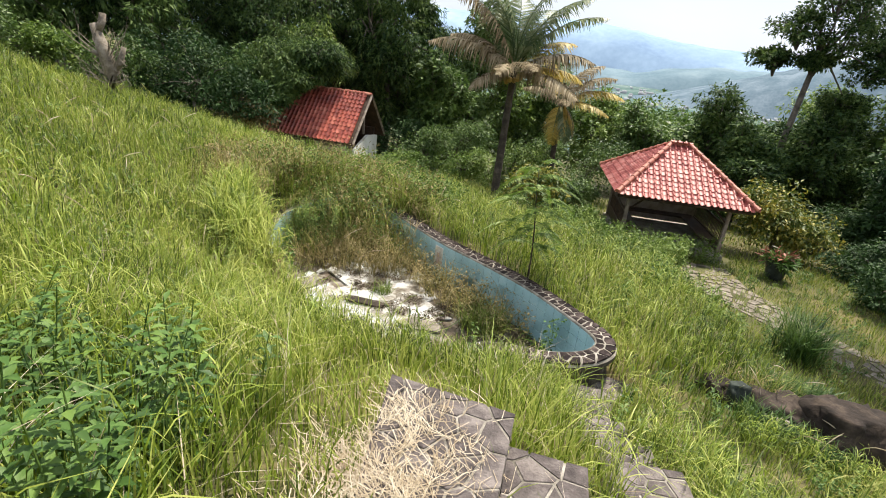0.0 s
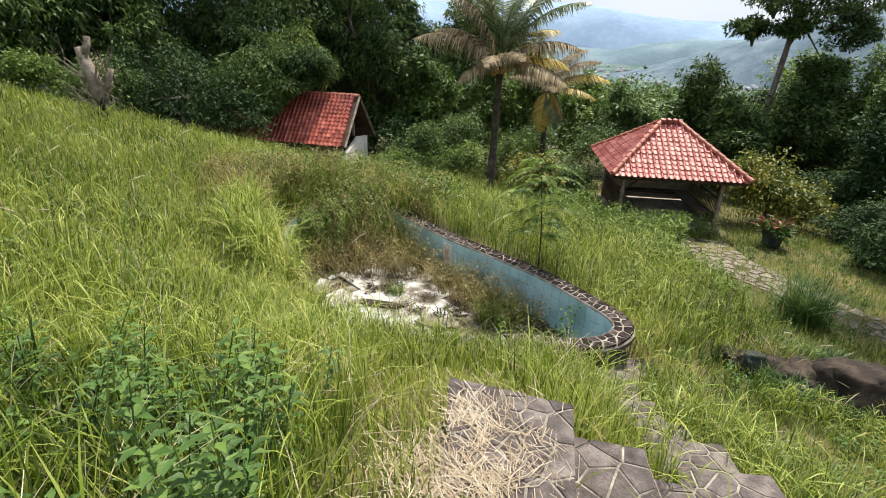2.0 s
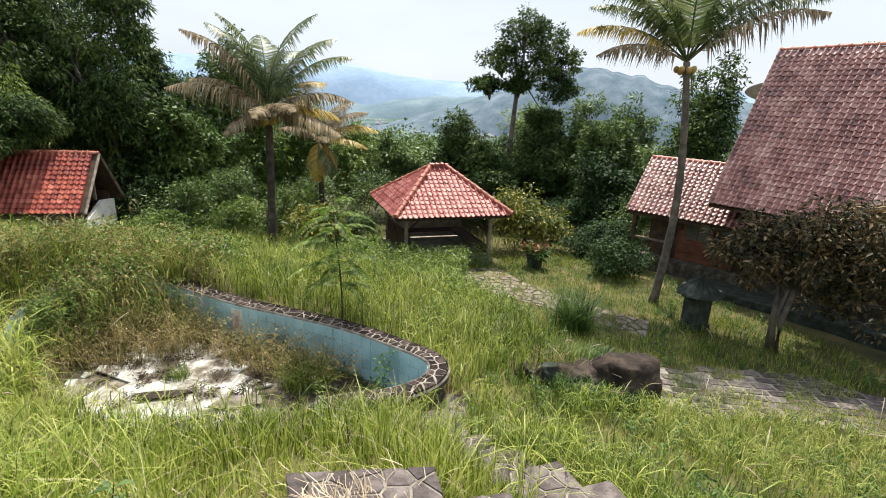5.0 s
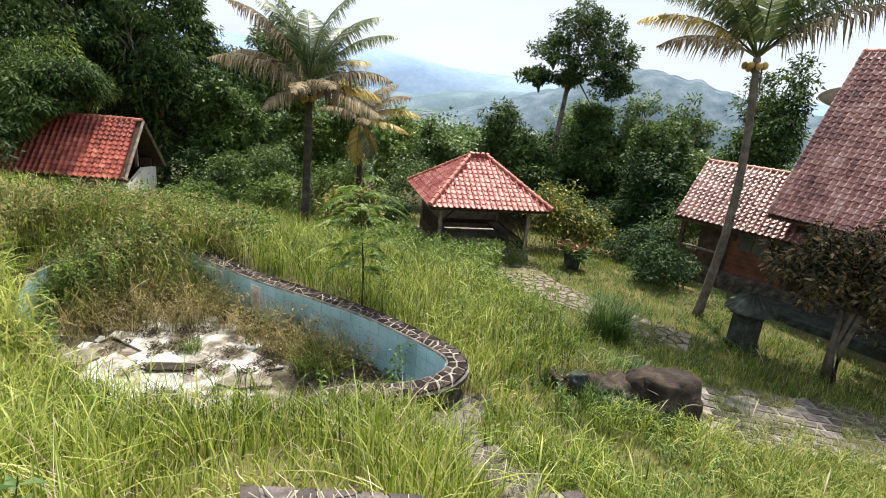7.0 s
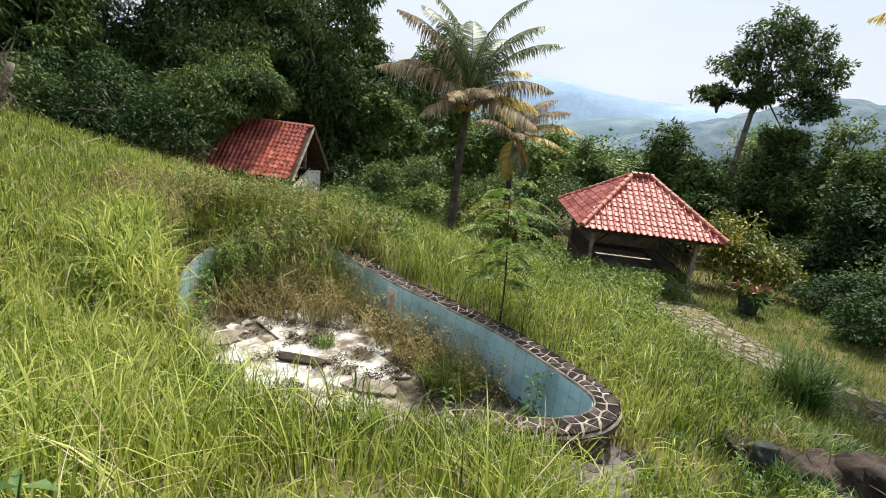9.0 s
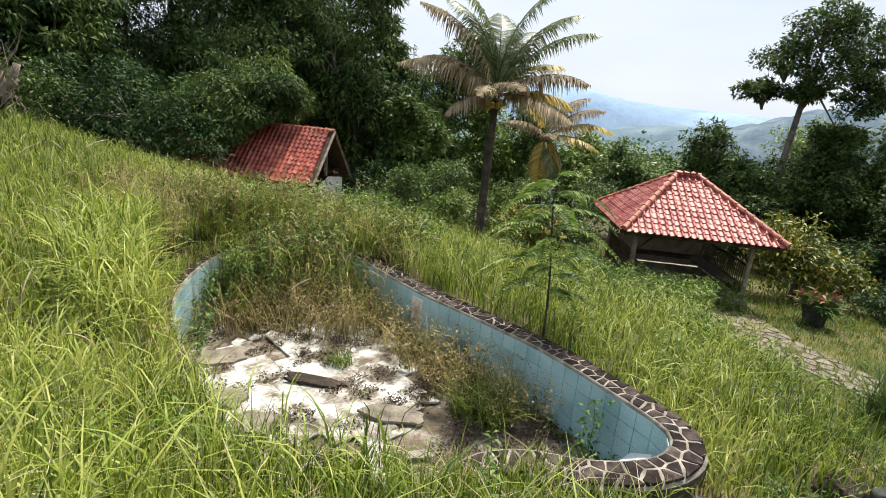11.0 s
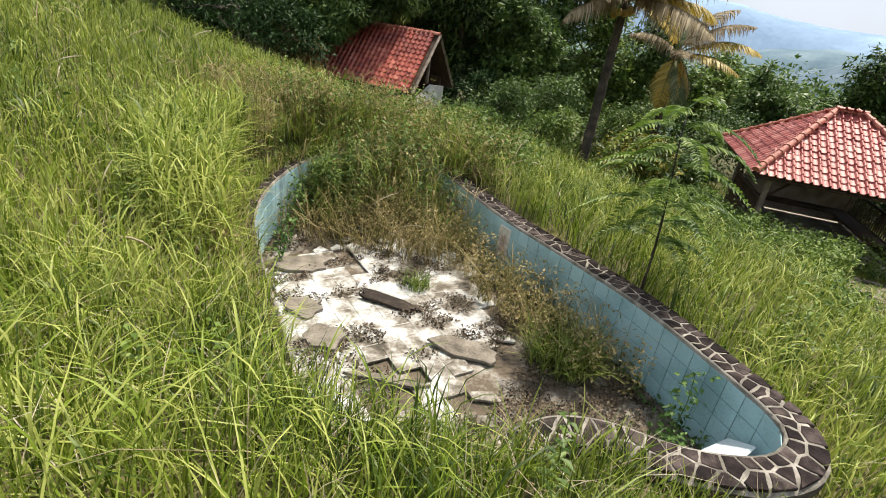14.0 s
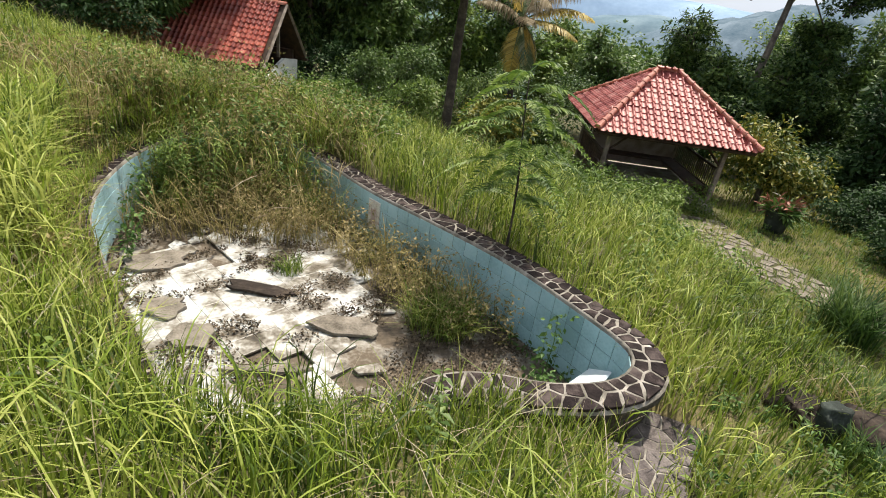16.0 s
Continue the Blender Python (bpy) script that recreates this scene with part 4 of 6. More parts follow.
def leaf_cloud(centres, radii, counts, size, droop=0.3, flat=0.8, aspect=0.42, simple=False):
    """Leaves as folded rhombs scattered in soft clumps. Returns places and faces."""
    idx = np.repeat(np.arange(len(centres)), counts)
    n = len(idx)
    d = rng.normal(size=(n, 3))
    d /= np.linalg.norm(d, axis=1)[:, None]
    r = rng.uniform(0.25, 1.0, n) ** 0.5
    p = np.asarray(centres)[idx] + d * np.asarray(radii)[idx][:, None] * r[:, None] * np.array([1, 1, flat])
    ln = size * rng.uniform(0.6, 1.3, n)
    ax = d * np.array([1, 1, 0.35]) + rng.normal(size=(n, 3)) * 0.55
    ax[:, 2] -= droop
    ax /= np.linalg.norm(ax, axis=1)[:, None]
    up = rng.normal(size=(n, 3)) * 0.5 + np.array([0, 0, 1.0])
    side = np.cross(ax, up)
    side /= np.linalg.norm(side, axis=1)[:, None] + 1e-9
    nor = np.cross(side, ax)
    v = np.empty((n, 6, 3), dtype=np.float32)
    w = ln * aspect * 0.5
    v[:, 0] = p
    v[:, 1] = p + ax * (ln * 0.45)[:, None] + side * w[:, None] + nor * (w * 0.35)[:, None]
    v[:, 2] = p + ax * ln[:, None] - nor * (ln * 0.12)[:, None]
    v[:, 3] = p + ax * (ln * 0.45)[:, None] - side * w[:, None] + nor * (w * 0.35)[:, None]
    if simple:
        v = np.stack([p + side * w[:, None] + ax * (ln * 0.2)[:, None], p - side * w[:, None] + ax * (ln * 0.3)[:, None], p + ax * ln[:, None]], 1)
        return v.reshape(-1, 3), np.arange(n * 3).reshape(-1, 3)
    v = v[:, :4]
    base = np.arange(n)[:, None, None] * 4
    q = base + np.array([[0, 1, 2], [0, 2, 3]])[None]
    return v.reshape(-1, 3), q.reshape(-1, 3)


def crown_clumps(centre, radius, n, seed, hollow=0.45):
    """Clump centres in an uneven ellipsoid."""
    g = np.random.default_rng(seed)
    d = g.normal(size=(n, 3))
    d /= np.linalg.norm(d, axis=1)[:, None]
    r = g.uniform(hollow, 1.0, n)[:, None] * (1 + 0.25 * np.sin(d[:, :1] * 4 + seed) * np.cos(d[:, 1:2] * 5 + seed))
    return np.asarray(centre) + d * r * np.asarray(radius)


def tree(name, label, base, lobes, leaf, size, leaves, trunk_r, seed, category="tree", clumps=26, spread=0.42, bark=None, lean=(0, 0), droop=0.3, aspect=0.42, stems=1, group="", simple=False, fork_at=0.55):
    """A tree or bush: trunk with limbs, and a crown of leaf clumps. lobes: (centre, radius) of the crown's masses, in metres from the base."""
    bx, by = base
    bz = ground_z(bx, by) - 0.1
    top = thing(name, label, category, pose(bx, by, bz), group)
    r = random.Random(seed)
    bm = bmesh.new()
    heads = [Vector(c) for c, _ in lobes]
    high = max(h.z for h in heads)
    for s in range(stems):
        start = Vector((r.uniform(-0.12, 0.12) * (stems > 1), r.uniform(-0.12, 0.12) * (stems > 1), 0))
        fork = Vector((lean[0], lean[1], high * fork_at)) + start * 2
        mid = (start + fork) / 2 + Vector((r.uniform(-0.08, 0.08) * high, r.uniform(-0.08, 0.08) * high, 0)) * 0.5
        tube(bm, [start, mid, fork], [trunk_r * 1.25, trunk_r, trunk_r * 0.75], 7)
        for h in heads:
            knee = fork.lerp(h, 0.5) + Vector((r.uniform(-0.2, 0.2), r.uniform(-0.2, 0.2), 0.12 * high * r.random()))
            tube(bm, [fork, knee, h], [trunk_r * 0.5, trunk_r * 0.32, trunk_r * 0.12], 5)
    all_c, all_r, count = [], [], []
    for k, (c, rad) in enumerate(lobes):
        n = clumps
        cc = crown_clumps(c, rad, n, seed * 31 + k)
        mean = float(np.mean(rad))
        all_c.append(cc)
        all_r.append(np.full(n, spread * mean) * np.random.default_rng(seed + k).uniform(0.6, 1.25, n))
        count.append(np.full(n, max(4, int(leaves / (n * len(lobes))))))
        for p in cc[:7]:
            tube(bm, [Vector(c) * 0.9, (Vector(c) + Vector(p)) / 2 + Vector((0, 0, 0.05)), Vector(p)], [trunk_r * 0.3, trunk_r * 0.18, trunk_r * 0.07], 4)
    part("trunk", bm, bark or BARK, top, smooth=True)
    v, f = leaf_cloud(np.vstack(all_c), np.concatenate(all_r), np.concatenate(count), size, droop, 0.8, aspect, simple)
    part("crown", mesh_np("crown", v, f), leaf, top)
    return top


def palm(label, base, crown, fronds, length, seed, trunk_r=0.15, nuts=8, lean_curve=0.0, bark=None):
    """A coconut palm: ringed curved trunk, feathered fronds, each with its own leaflets, and a bunch of nuts. fronds: (bearing, rise, material)."""
    bz = ground_z(*base) - 0.15
    top = thing("coconut_palm", label, "palm tree", pose(*base, bz))
    c = Vector(crown) - Vector((*base, bz))
    bm = bmesh.new()
    steps = 18
    side = Vector((c.y, -c.x, 0))
    side = side.normalized() if side.length > 0.01 else Vector((1, 0, 0))
    pts = [Vector((c.x * t ** 1.2, c.y * t ** 1.2, c.z * t)) + side * lean_curve * math.sin(math.pi * t) for t in np.linspace(0, 1, steps)]
    rad = [trunk_r * (1.35 if k == 0 else 1.08 - 0.35 * k / steps + (0.05 if k % 2 else -0.03)) for k in range(steps)]
    tube(bm, pts, rad, 9)
    part("trunk", bm, bark or BARK, top, "ringed grey palm trunk", smooth=True)
    g = random.Random(seed)
    for bearing, rise, material, scale in fronds:
        ln = length * scale * g.uniform(0.9, 1.08)
        b = radians(bearing)
        d = Vector((math.sin(b), math.cos(b), 0))
        line = []
        for t in np.linspace(0, 1, 12):
            angle = radians(rise) - t ** 1.5 * radians(62 if rise > 20 else 50)
            if not line:
                line.append(c.copy())
            else:
                line.append(line[-1] + (d * math.cos(angle) + Vector((0, 0, math.sin(angle)))) * ln / 11)
        bm = bmesh.new()
        tube(bm, line, [0.028 * (1 - 0.85 * k / 11) for k in range(12)], 4)
        frond = part("frond", bm, FROND_GREEN if material is not FROND_DRY else FROND_DRY, top)
        n = 78
        verts, faces = [], []
        for k in range(n):
            t = 0.12 + 0.88 * k / n
            f = t * 11
            i = min(int(f), 10)
            p = line[i].lerp(line[i + 1], f - i)
            ax = (line[i + 1] - line[i]).normalized()
            lat = ax.cross(Vector((0, 0, 1)))
            lat = lat.normalized() if lat.length > 0.05 else Vector((math.cos(b), -math.sin(b), 0))
            ll = ln * 0.4 * math.sin(math.pi * min(0.96, 0.22 + 0.74 * t)) * g.uniform(0.75, 1.1)
            for s in (-1, 1):
                if g.random() < 0.08:
                    continue
                hang = 0.5 + (0.75 if material is FROND_DRY else 0.3) * g.random()
                w = 0.016 + 0.01 * g.random()
                a = (lat * s + ax * 0.55).normalized()
                m1 = p + a * ll * 0.5 + Vector((0, 0, 0.02 - 0.12 * hang * ll))
                m2 = p + a * ll * (0.95 - 0.25 * hang) + Vector((0, 0, -0.6 * hang * ll))
                o = len(verts)
                verts += [p - ax * w * 0.6, p + ax * w * 0.6, m1 + ax * w, m1 - ax * w, m2]
                faces += [(o, o + 1, o + 2), (o, o + 2, o + 3), (o + 3, o + 2, o + 4)]
        part("leaf", mesh_np("leaf", np.array([tuple(v) for v in verts]), np.array(faces)), material, frond)
    if nuts:
        bm = bmesh.new()
        bmesh.ops.create_icosphere(bm, subdivisions=2, radius=0.075)
        for v in bm.verts:
            v.co.z *= 1.25
        shape = bpy.data.meshes.new("coconut")
        bm.to_mesh(shape)
        bm.free()
        shape.materials.append(COCONUT)
        for k in range(nuts):
            a = math.tau * k / nuts + g.random()
            part("coconut", shape, COCONUT, top, m=pose(c.x + 0.22 * math.cos(a), c.y + 0.22 * math.sin(a), c.z - 0.15 - 0.18 * g.random()), smooth=True)
        part("fruit_stalk", tube(bmesh.new(), [c, c + Vector((0.1, -0.12, -0.25)), c + Vector((0.14, -0.18, -0.75))], [0.03, 0.02, 0.01], 4), BARK, top)
    return top


G, YL, DR = FROND_GREEN, FROND_YELLOW, FROND_DRY
palm("coconut palm with drooping dry lower fronds beside the pool terrace", (1.75, 17.3), (1.79, 16.9, 3.2),
     [(275, 92, G, 1.05), (85, 90, G, 1.1), (78, 74, G, 1.1), (95, 62, G, 1.1), (300, 82, G, 1.0), (0, 84, G, 1.0), (330, 74, G, 0.9), (30, 68, G, 0.95), (272, 72, DR, 0.98), (268, 40, DR, 1.0), (282, 50, DR, 0.85),
      (110, 38, DR, 0.9), (165, 30, DR, 0.62), (200, 24, DR, 0.6), (130, 8, DR, 0.75), (240, 0, DR, 0.6), (70, 18, YL, 0.85), (60, 50, YL, 0.9)], 3.15, 4, 0.13, 14, bark=BARK_DARK_BACKLIT)
palm("yellowing coconut palm standing behind the first one", (4.35, 22.0), (4.2, 21.6, 2.1),
     [(0, 74, G, 0.8), (70, 70, DR, 1.0), (88, 55, DR, 1.1), (85, 34, YL, 1.15), (110, 12, YL, 0.9), (280, 66, YL, 0.9), (310, 80, YL, 0.9), (260, 40, DR, 0.7), (180, 20, DR, 0.7), (150, -45, G, 0.8), (200, -50, YL, 0.8), (110, -40, YL, 0.7)], 2.4, 11, 0.12, 0, bark=BARK_DARK_BACKLIT)
palm("tall leaning coconut palm in front of the house", (11.3, 10.15), (11.65, 10.6, 4.98),
     [(48, 78, G, 1.0), (228, 80, G, 0.9), (280, 66, G, 1.0), (0, 70, G, 1.05), (318, 42, YL, 0.95), (312, 62, G, 1.1), (328, 56, G, 1.1), (300, 30, DR, 0.8), (138, 66, G, 1.3), (128, 54, G, 1.3), (150, 76, G, 1.2), (118, 62, G, 1.2), (145, 48, DR, 1.0)], 3.2, 21, 0.11, 7, 0.25)

# trees that stand by themselves
tree("tree", "tall open-crowned tree above the woods", (15.5, 25.3), [((0.4, 0, 10.9), (1.5, 1.4, 0.9)), ((1.9, 0.2, 10.4), (1.5, 1.4, 1.0)), ((-0.9, 0, 9.3), (1.2, 1.2, 0.9)), ((3.1, 0, 9.2), (1.1, 1.2, 0.9)), ((1.1, -0.3, 9.1), (1.6, 1.4, 0.9)), ((-1.6, 0.1, 8.0), (0.9, 0.9, 0.5)),
     ((2.9, 0, 7.9), (1.2, 1.2, 0.7)), ((1.9, -0.4, 6.4), (1.1, 1.1, 0.45)), ((0.2, 0, 8.0), (0.9, 0.9, 0.4))], LEAF_WOOD, 0.2, 30000, 0.15, 3, clumps=44, spread=0.25, simple=True, lean=(0.2, 0), fork_at=0.74)
tree("tree", "rounded fruit tree with yellowing leaves beside the gazebo", (11.6, 17.3), [((0, 0, 1.6), (1.5, 1.4, 1.0)), ((-0.7, -0.3, 1.9), (1.0, 1.0, 0.8)), ((0.9, 0, 1.0), (1.2, 1.2, 0.8))], LEAF_YELLOW, 0.16, 6500, 0.09, 5, clumps=30)
tree("bush", "dense dark green round bush by the house", (12.0, 12.6), [((0, 0, 0.75), (1.0, 1.0, 0.7))], LEAF_DARK, 0.13, 3600, 0.06, 8, "bush", 34, 0.4, stems=3)
tree("tree", "dark reddish small tree in front of the house", (11.9, 7.0), [((0.1, 0, 2.9), (1.1, 1.1, 0.7)), ((0.9, -0.9, 3.1), (1.1, 1.1, 0.75)), ((-0.5, 0.7, 2.4), (0.9, 0.9, 0.7)), ((1.4, -1.7, 2.7), (1.2, 1.2, 0.9)), ((0.6, -0.3, 2.2), (1.1, 1.1, 0.6)), ((1.6, -0.6, 1.6), (1.1, 1.1, 0.8))], LEAF_RED, 0.15, 14000, 0.07, 9, clumps=32, spread=0.34, stems=3)
tree("bush", "leafy shrub with pale yellow tips behind the terrace", (3.0, 17.8), [((0, 0, 0.9), (1.25, 1.1, 0.65)), ((0.4, 0, 1.25), (0.8, 0.8, 0.3))], LEAF_YELLOW, 0.17, 3400, 0.05, 12, "bush", 30, 0.4, stems=3)
tree("bush", "large dark glossy bush at the wood's edge", (-8.6, 17.6), [((0, 0, 1.6), (1.9, 1.5, 1.4)), ((-1.6, 0, 1.5), (1.4, 1.3, 1.2)), ((1.3, 0.2, 1.0), (1.3, 1.2, 0.9))], LEAF_DARK, 0.15, 9000, 0.08, 14, "bush", 40, 0.36, stems=3)
tree("tree", "arching bamboo-like light green tree above the hut", (-6.6, 22.3), [((0, 0, 4.6), (1.7, 1.4, 1.0)), ((1.0, -0.6, 4.0), (1.3, 1.1, 0.7)), ((-1.2, 0, 4.2), (1.2, 1.1, 0.8))], LEAF_LIGHT, 0.2, 7000, 0.1, 15, clumps=34, spread=0.36, droop=0.8, aspect=0.2)
tree("tree", "dark tree whose boughs overhang the hut roof", (-7.6, 22.6), [((0.4, -1.6, 3.6), (1.5, 1.1, 0.8)), ((-1.0, -1.8, 3.2), (1.5, 1.2, 0.9)), ((1.8, -1.0, 4.2), (1.3, 1.0, 0.7)), ((0, 0, 5.4), (1.6, 1.4, 1.2)), ((2.2, -2.2, 4.2), (1.2, 1.0, 0.5)), ((1.0, -2.6, 3.8), (1.3, 1.0, 0.6)), ((-0.3, -2.9, 3.4), (1.2, 1.0, 0.7)), ((0.6, -2.2, 3.0), (0.9, 0.7, 0.45))], LEAF_WOOD, 0.24, 26000, 0.1, 16, clumps=34, spread=0.36, droop=0.8, aspect=0.25, simple=True)
bough_z = ground_z(-8.6, 20.4) - 0.1
tree("tree", "spreading dark tree hanging over the end of the hut roof", (-8.6, 20.4), [((x + 8.6, y - 20.4, z - bough_z), r) for x, y, z, r in (
    (-6.7, 18.9, 1.35, (0.9, 0.6, 0.5)), (-5.9, 19.5, 2.0, (1.0, 0.7, 0.4)), (-5.0, 20.4, 2.6, (0.9, 0.7, 0.35)), (-7.6, 18.6, 1.1, (0.8, 0.7, 0.7)), (-6.4, 20.4, 2.9, (1.1, 0.9, 0.5)), (-7.4, 19.6, 2.4, (1.0, 0.9, 0.7)), (-5.5, 20.2, 3.0, (1.2, 0.9, 0.4)), (-6.2, 19.3, 1.75, (0.8, 0.6, 0.4)))],
     LEAF_WOOD, 0.2, 19000, 0.09, 19, clumps=26, spread=0.4, droop=0.8, aspect=0.28, simple=True)
tree("shrub", "brown dying scrambler against the hut eave", (-7.0, 18.1), [((0, 0, 0.8), (1.0, 0.6, 0.6)), ((-0.6, 0.1, 1.2), (0.7, 0.5, 0.5))], BROWN_WEED, 0.1, 5000, 0.03, 17, "shrub", 30, 0.4, stems=3, simple=True)

# ---- woods behind the terrace ----
def wood_tree(x, y, tall, wide, leaf, seed, n=9000, size=0.24, label="tall dark leafy tree of the wood behind the hut", droop=0.5, aspect=0.3, low=0.25):
    g = random.Random(seed)
    lobes = []
    for k in range(7):
        f = low + (1 - low) * (k + 0.5) / 7
        w = wide * (0.75 + 0.35 * math.sin(math.pi * f)) * 0.62
        lobes.append(((g.uniform(-0.45, 0.45) * wide, g.uniform(-0.45, 0.45) * wide, tall * f), (w, w, tall * 0.13 + 0.5)))
    return tree("tree", label, (x, y), lobes, leaf, size, n, 0.1 + wide * 0.03, seed, clumps=30, spread=0.34, droop=droop, aspect=aspect, group="trees of the wood", simple=True)


for k, (x, y, tall, wide, leaf) in enumerate([
        (-3.4, 24.5, 9.2, 2.3, LEAF_WOOD), (-6.0, 25.5, 12.0, 3.0, LEAF_WOOD), (-9.5, 25.0, 12.5, 3.2, LEAF_WOOD), (-13.0, 23.5, 11.5, 3.2, LEAF_WOOD), (-16.5, 21.0, 10.0, 3.2, LEAF_MID),
        (-11.5, 20.0, 6.0, 2.4, LEAF_WOOD), (-14.5, 17.5, 6.0, 2.5, LEAF_MID), (-17.5, 15.0, 6.0, 2.8, LEAF_MID), (-4.6, 28.5, 12.0, 3.0, LEAF_DARK), (-1.7, 26.0, 7.8, 1.9, LEAF_WOOD), (-8.0, 29.0, 13.5, 3.4, LEAF_DARK), (-12.5, 28.0, 13.5, 3.6, LEAF_DARK), (-17.5, 25.0, 12.5, 3.8, LEAF_DARK)]):
    wood_tree(x, y, tall, wide, leaf, 100 + k, 22000, 0.3, droop=0.8, aspect=0.26)
for k, (x, y, tall, wide, leaf, n) in enumerate([
        (0.6, 28, 8.3, 1.9, LEAF_MID, 7000), (2.4, 30, 7.6, 2.0, LEAF_LIGHT, 6000), (-0.6, 24, 4.6, 1.5, LEAF_MID, 6500), (4.6, 30, 6.4, 1.9, LEAF_MID, 6000), (7.4, 29, 4.8, 1.9, LEAF_LIGHT, 5000), (9.6, 27, 4.2, 1.8, LEAF_MID, 5000),
        (13.0, 23.2, 4.0, 1.7, LEAF_WOOD, 5500), (13.2, 28.0, 6.0, 2.1, LEAF_WOOD, 5500), (16.8, 24.0, 5.4, 2.0, LEAF_WOOD, 5500), (20.4, 21.8, 6.0, 2.0, LEAF_MID, 5500), (17.5, 26.5, 6.4, 2.1, LEAF_WOOD, 6500), (20.5, 25.0, 7.3, 2.3, LEAF_MID, 6500), (18.6, 20.0, 5.4, 2.0, LEAF_WOOD, 6000), (23.5, 24.5, 7.6, 2.3, LEAF_MID, 6000), (25.5, 21.5, 7.8, 2.3, LEAF_WOOD, 6000), (20.0, 29.5, 7.4, 2.2, LEAF_LIGHT, 5000), (16.4, 18.8, 3.6, 1.6, LEAF_DARK, 5000), (22.5, 18.5, 8.8, 2.3, LEAF_WOOD, 6500), (24, 14.0, 8.6, 2.4, LEAF_DARK, 6000)]):
    wood_tree(x, y, tall, wide, leaf, 140 + k, int(n * 2.3), 0.27, "leafy tree in the mixed wood below the terrace", 0.4, 0.38)

SHRUB = "tangled green shrub along the terrace edge"
for k, (x, y, r, h, leaf) in enumerate([
        (-2.6, 22.6, 1.3, 2.2, LEAF_DARK), (-1.2, 21.2, 1.3, 2.0, LEAF_MID), (0.2, 22.2, 1.4, 2.5, LEAF_MID), (0.6, 19.8, 1.1, 1.4, LEAF_LIGHT), (-1.8, 19.4, 0.9, 0.9, LEAF_LIGHT), (2.6, 20.8, 1.3, 2.2, LEAF_LIGHT), (4.6, 19.0, 1.0, 1.2, LEAF_MID), (3.6, 23.4, 1.4, 2.5, LEAF_MID),
        (6.4, 23.5, 1.6, 2.6, LEAF_MID), (10.0, 21.0, 1.3, 1.7, LEAF_DARK), (13.6, 15.4, 1.2, 1.4, LEAF_DARK), (14.6, 19.6, 1.4, 1.8, LEAF_DARK), (4.4, 16.2, 0.8, 0.7, LEAF_LIGHT), (-10.6, 16.0, 1.3, 1.8, LEAF_MID), (-12.8, 13.6, 1.3, 1.9, LEAF_MID), (-11.8, 14.9, 1.0, 1.5, LEAF_LIGHT), (15.4, 15.4, 1.0, 2.6, LEAF_MID)]):
    tree("shrub", SHRUB, (x, y), [((0, 0, h * 0.6), (r, r, h * 0.42)), ((r * 0.4, -0.2, h * 0.85), (r * 0.6, r * 0.6, h * 0.3)), ((-r * 0.5, 0, h * 0.35), (r * 0.7, r * 0.7, h * 0.3))], leaf, 0.13, 6500, 0.04, 300 + k, "shrub", 30, 0.4, stems=3, simple=True, group="shrubs along the terrace")

# far canopy down to the valley
g = np.random.default_rng(5)
m = 1500
bear = np.radians(g.uniform(-25, 82, m))
dist = 31 + 120 * g.random(m) ** 1.7
ct = np.column_stack([dist * np.sin(bear), dist * np.cos(bear), 3.2 - 0.075 * dist - 2.6 * g.random(m) ** 1.5 + 0.9 * np.sin(bear * 23) * np.sin(dist * 0.21)])
cr = 0.8 + 0.012 * dist + 0.7 * g.random(m)
v, f = leaf_cloud(ct, cr, np.full(m, 150), 0.32, 0.3, 0.75, 0.6, True)
tagged(part("far_woods", mesh_np("far_woods", v, f), LEAF_MID), "dense mixed woods falling away to the valley", "woods", kind="stuff")
# scattered pale village roofs far down in the valley, haze painted into their greys
VILLAGE = painted_haze_mat("painted_haze_roofs", [(0.2, 0.2, 0.21), (0.28, 0.29, 0.31), (0.38, 0.40, 0.42)], 0.02, 0.05)
verts, faces = [], []
for k in range(260):
    b, r = radians(g.uniform(10, 33)), g.uniform(900, 2300)
    x, y, z = r * math.sin(b), r * math.cos(b), -83.0
    w, h = g.uniform(4, 9), g.uniform(3, 6)
    o = len(verts)
    verts += [(x - w, y - 3, z), (x + w, y - 3, z), (x + w, y - 3, z + h), (x - w, y - 3, z + h), (x + w * 0.8, y + 5, z + h * 1.7), (x - w * 0.8, y + 5, z + h * 1.7)]
    faces += [(o, o + 1, o + 2, o + 3), (o + 3, o + 2, o + 4, o + 5)]
tagged(part("backdrop_village", mesh_np("backdrop_village", np.array(verts), np.array(faces)), VILLAGE), "pale houses of a far village, haze painted in", "backdrop", kind="structure")


# ---- paving of irregular stones ----
def clip_half(poly, p, n):
    """Keeps the side of a polygon where (q - p) . n <= 0."""
    out = []
    for a, b in zip(poly, poly[1:] + poly[:1]):
        da, db = (a[0] - p[0]) * n[0] + (a[1] - p[1]) * n[1], (b[0] - p[0]) * n[0] + (b[1] - p[1]) * n[1]
        if da <= 0:
            out.append(a)
        if (da < 0 < db) or (db < 0 < da):
            t = da / (da - db)
            out.append((a[0] + (b[0] - a[0]) * t, a[1] + (b[1] - a[1]) * t))
    return out


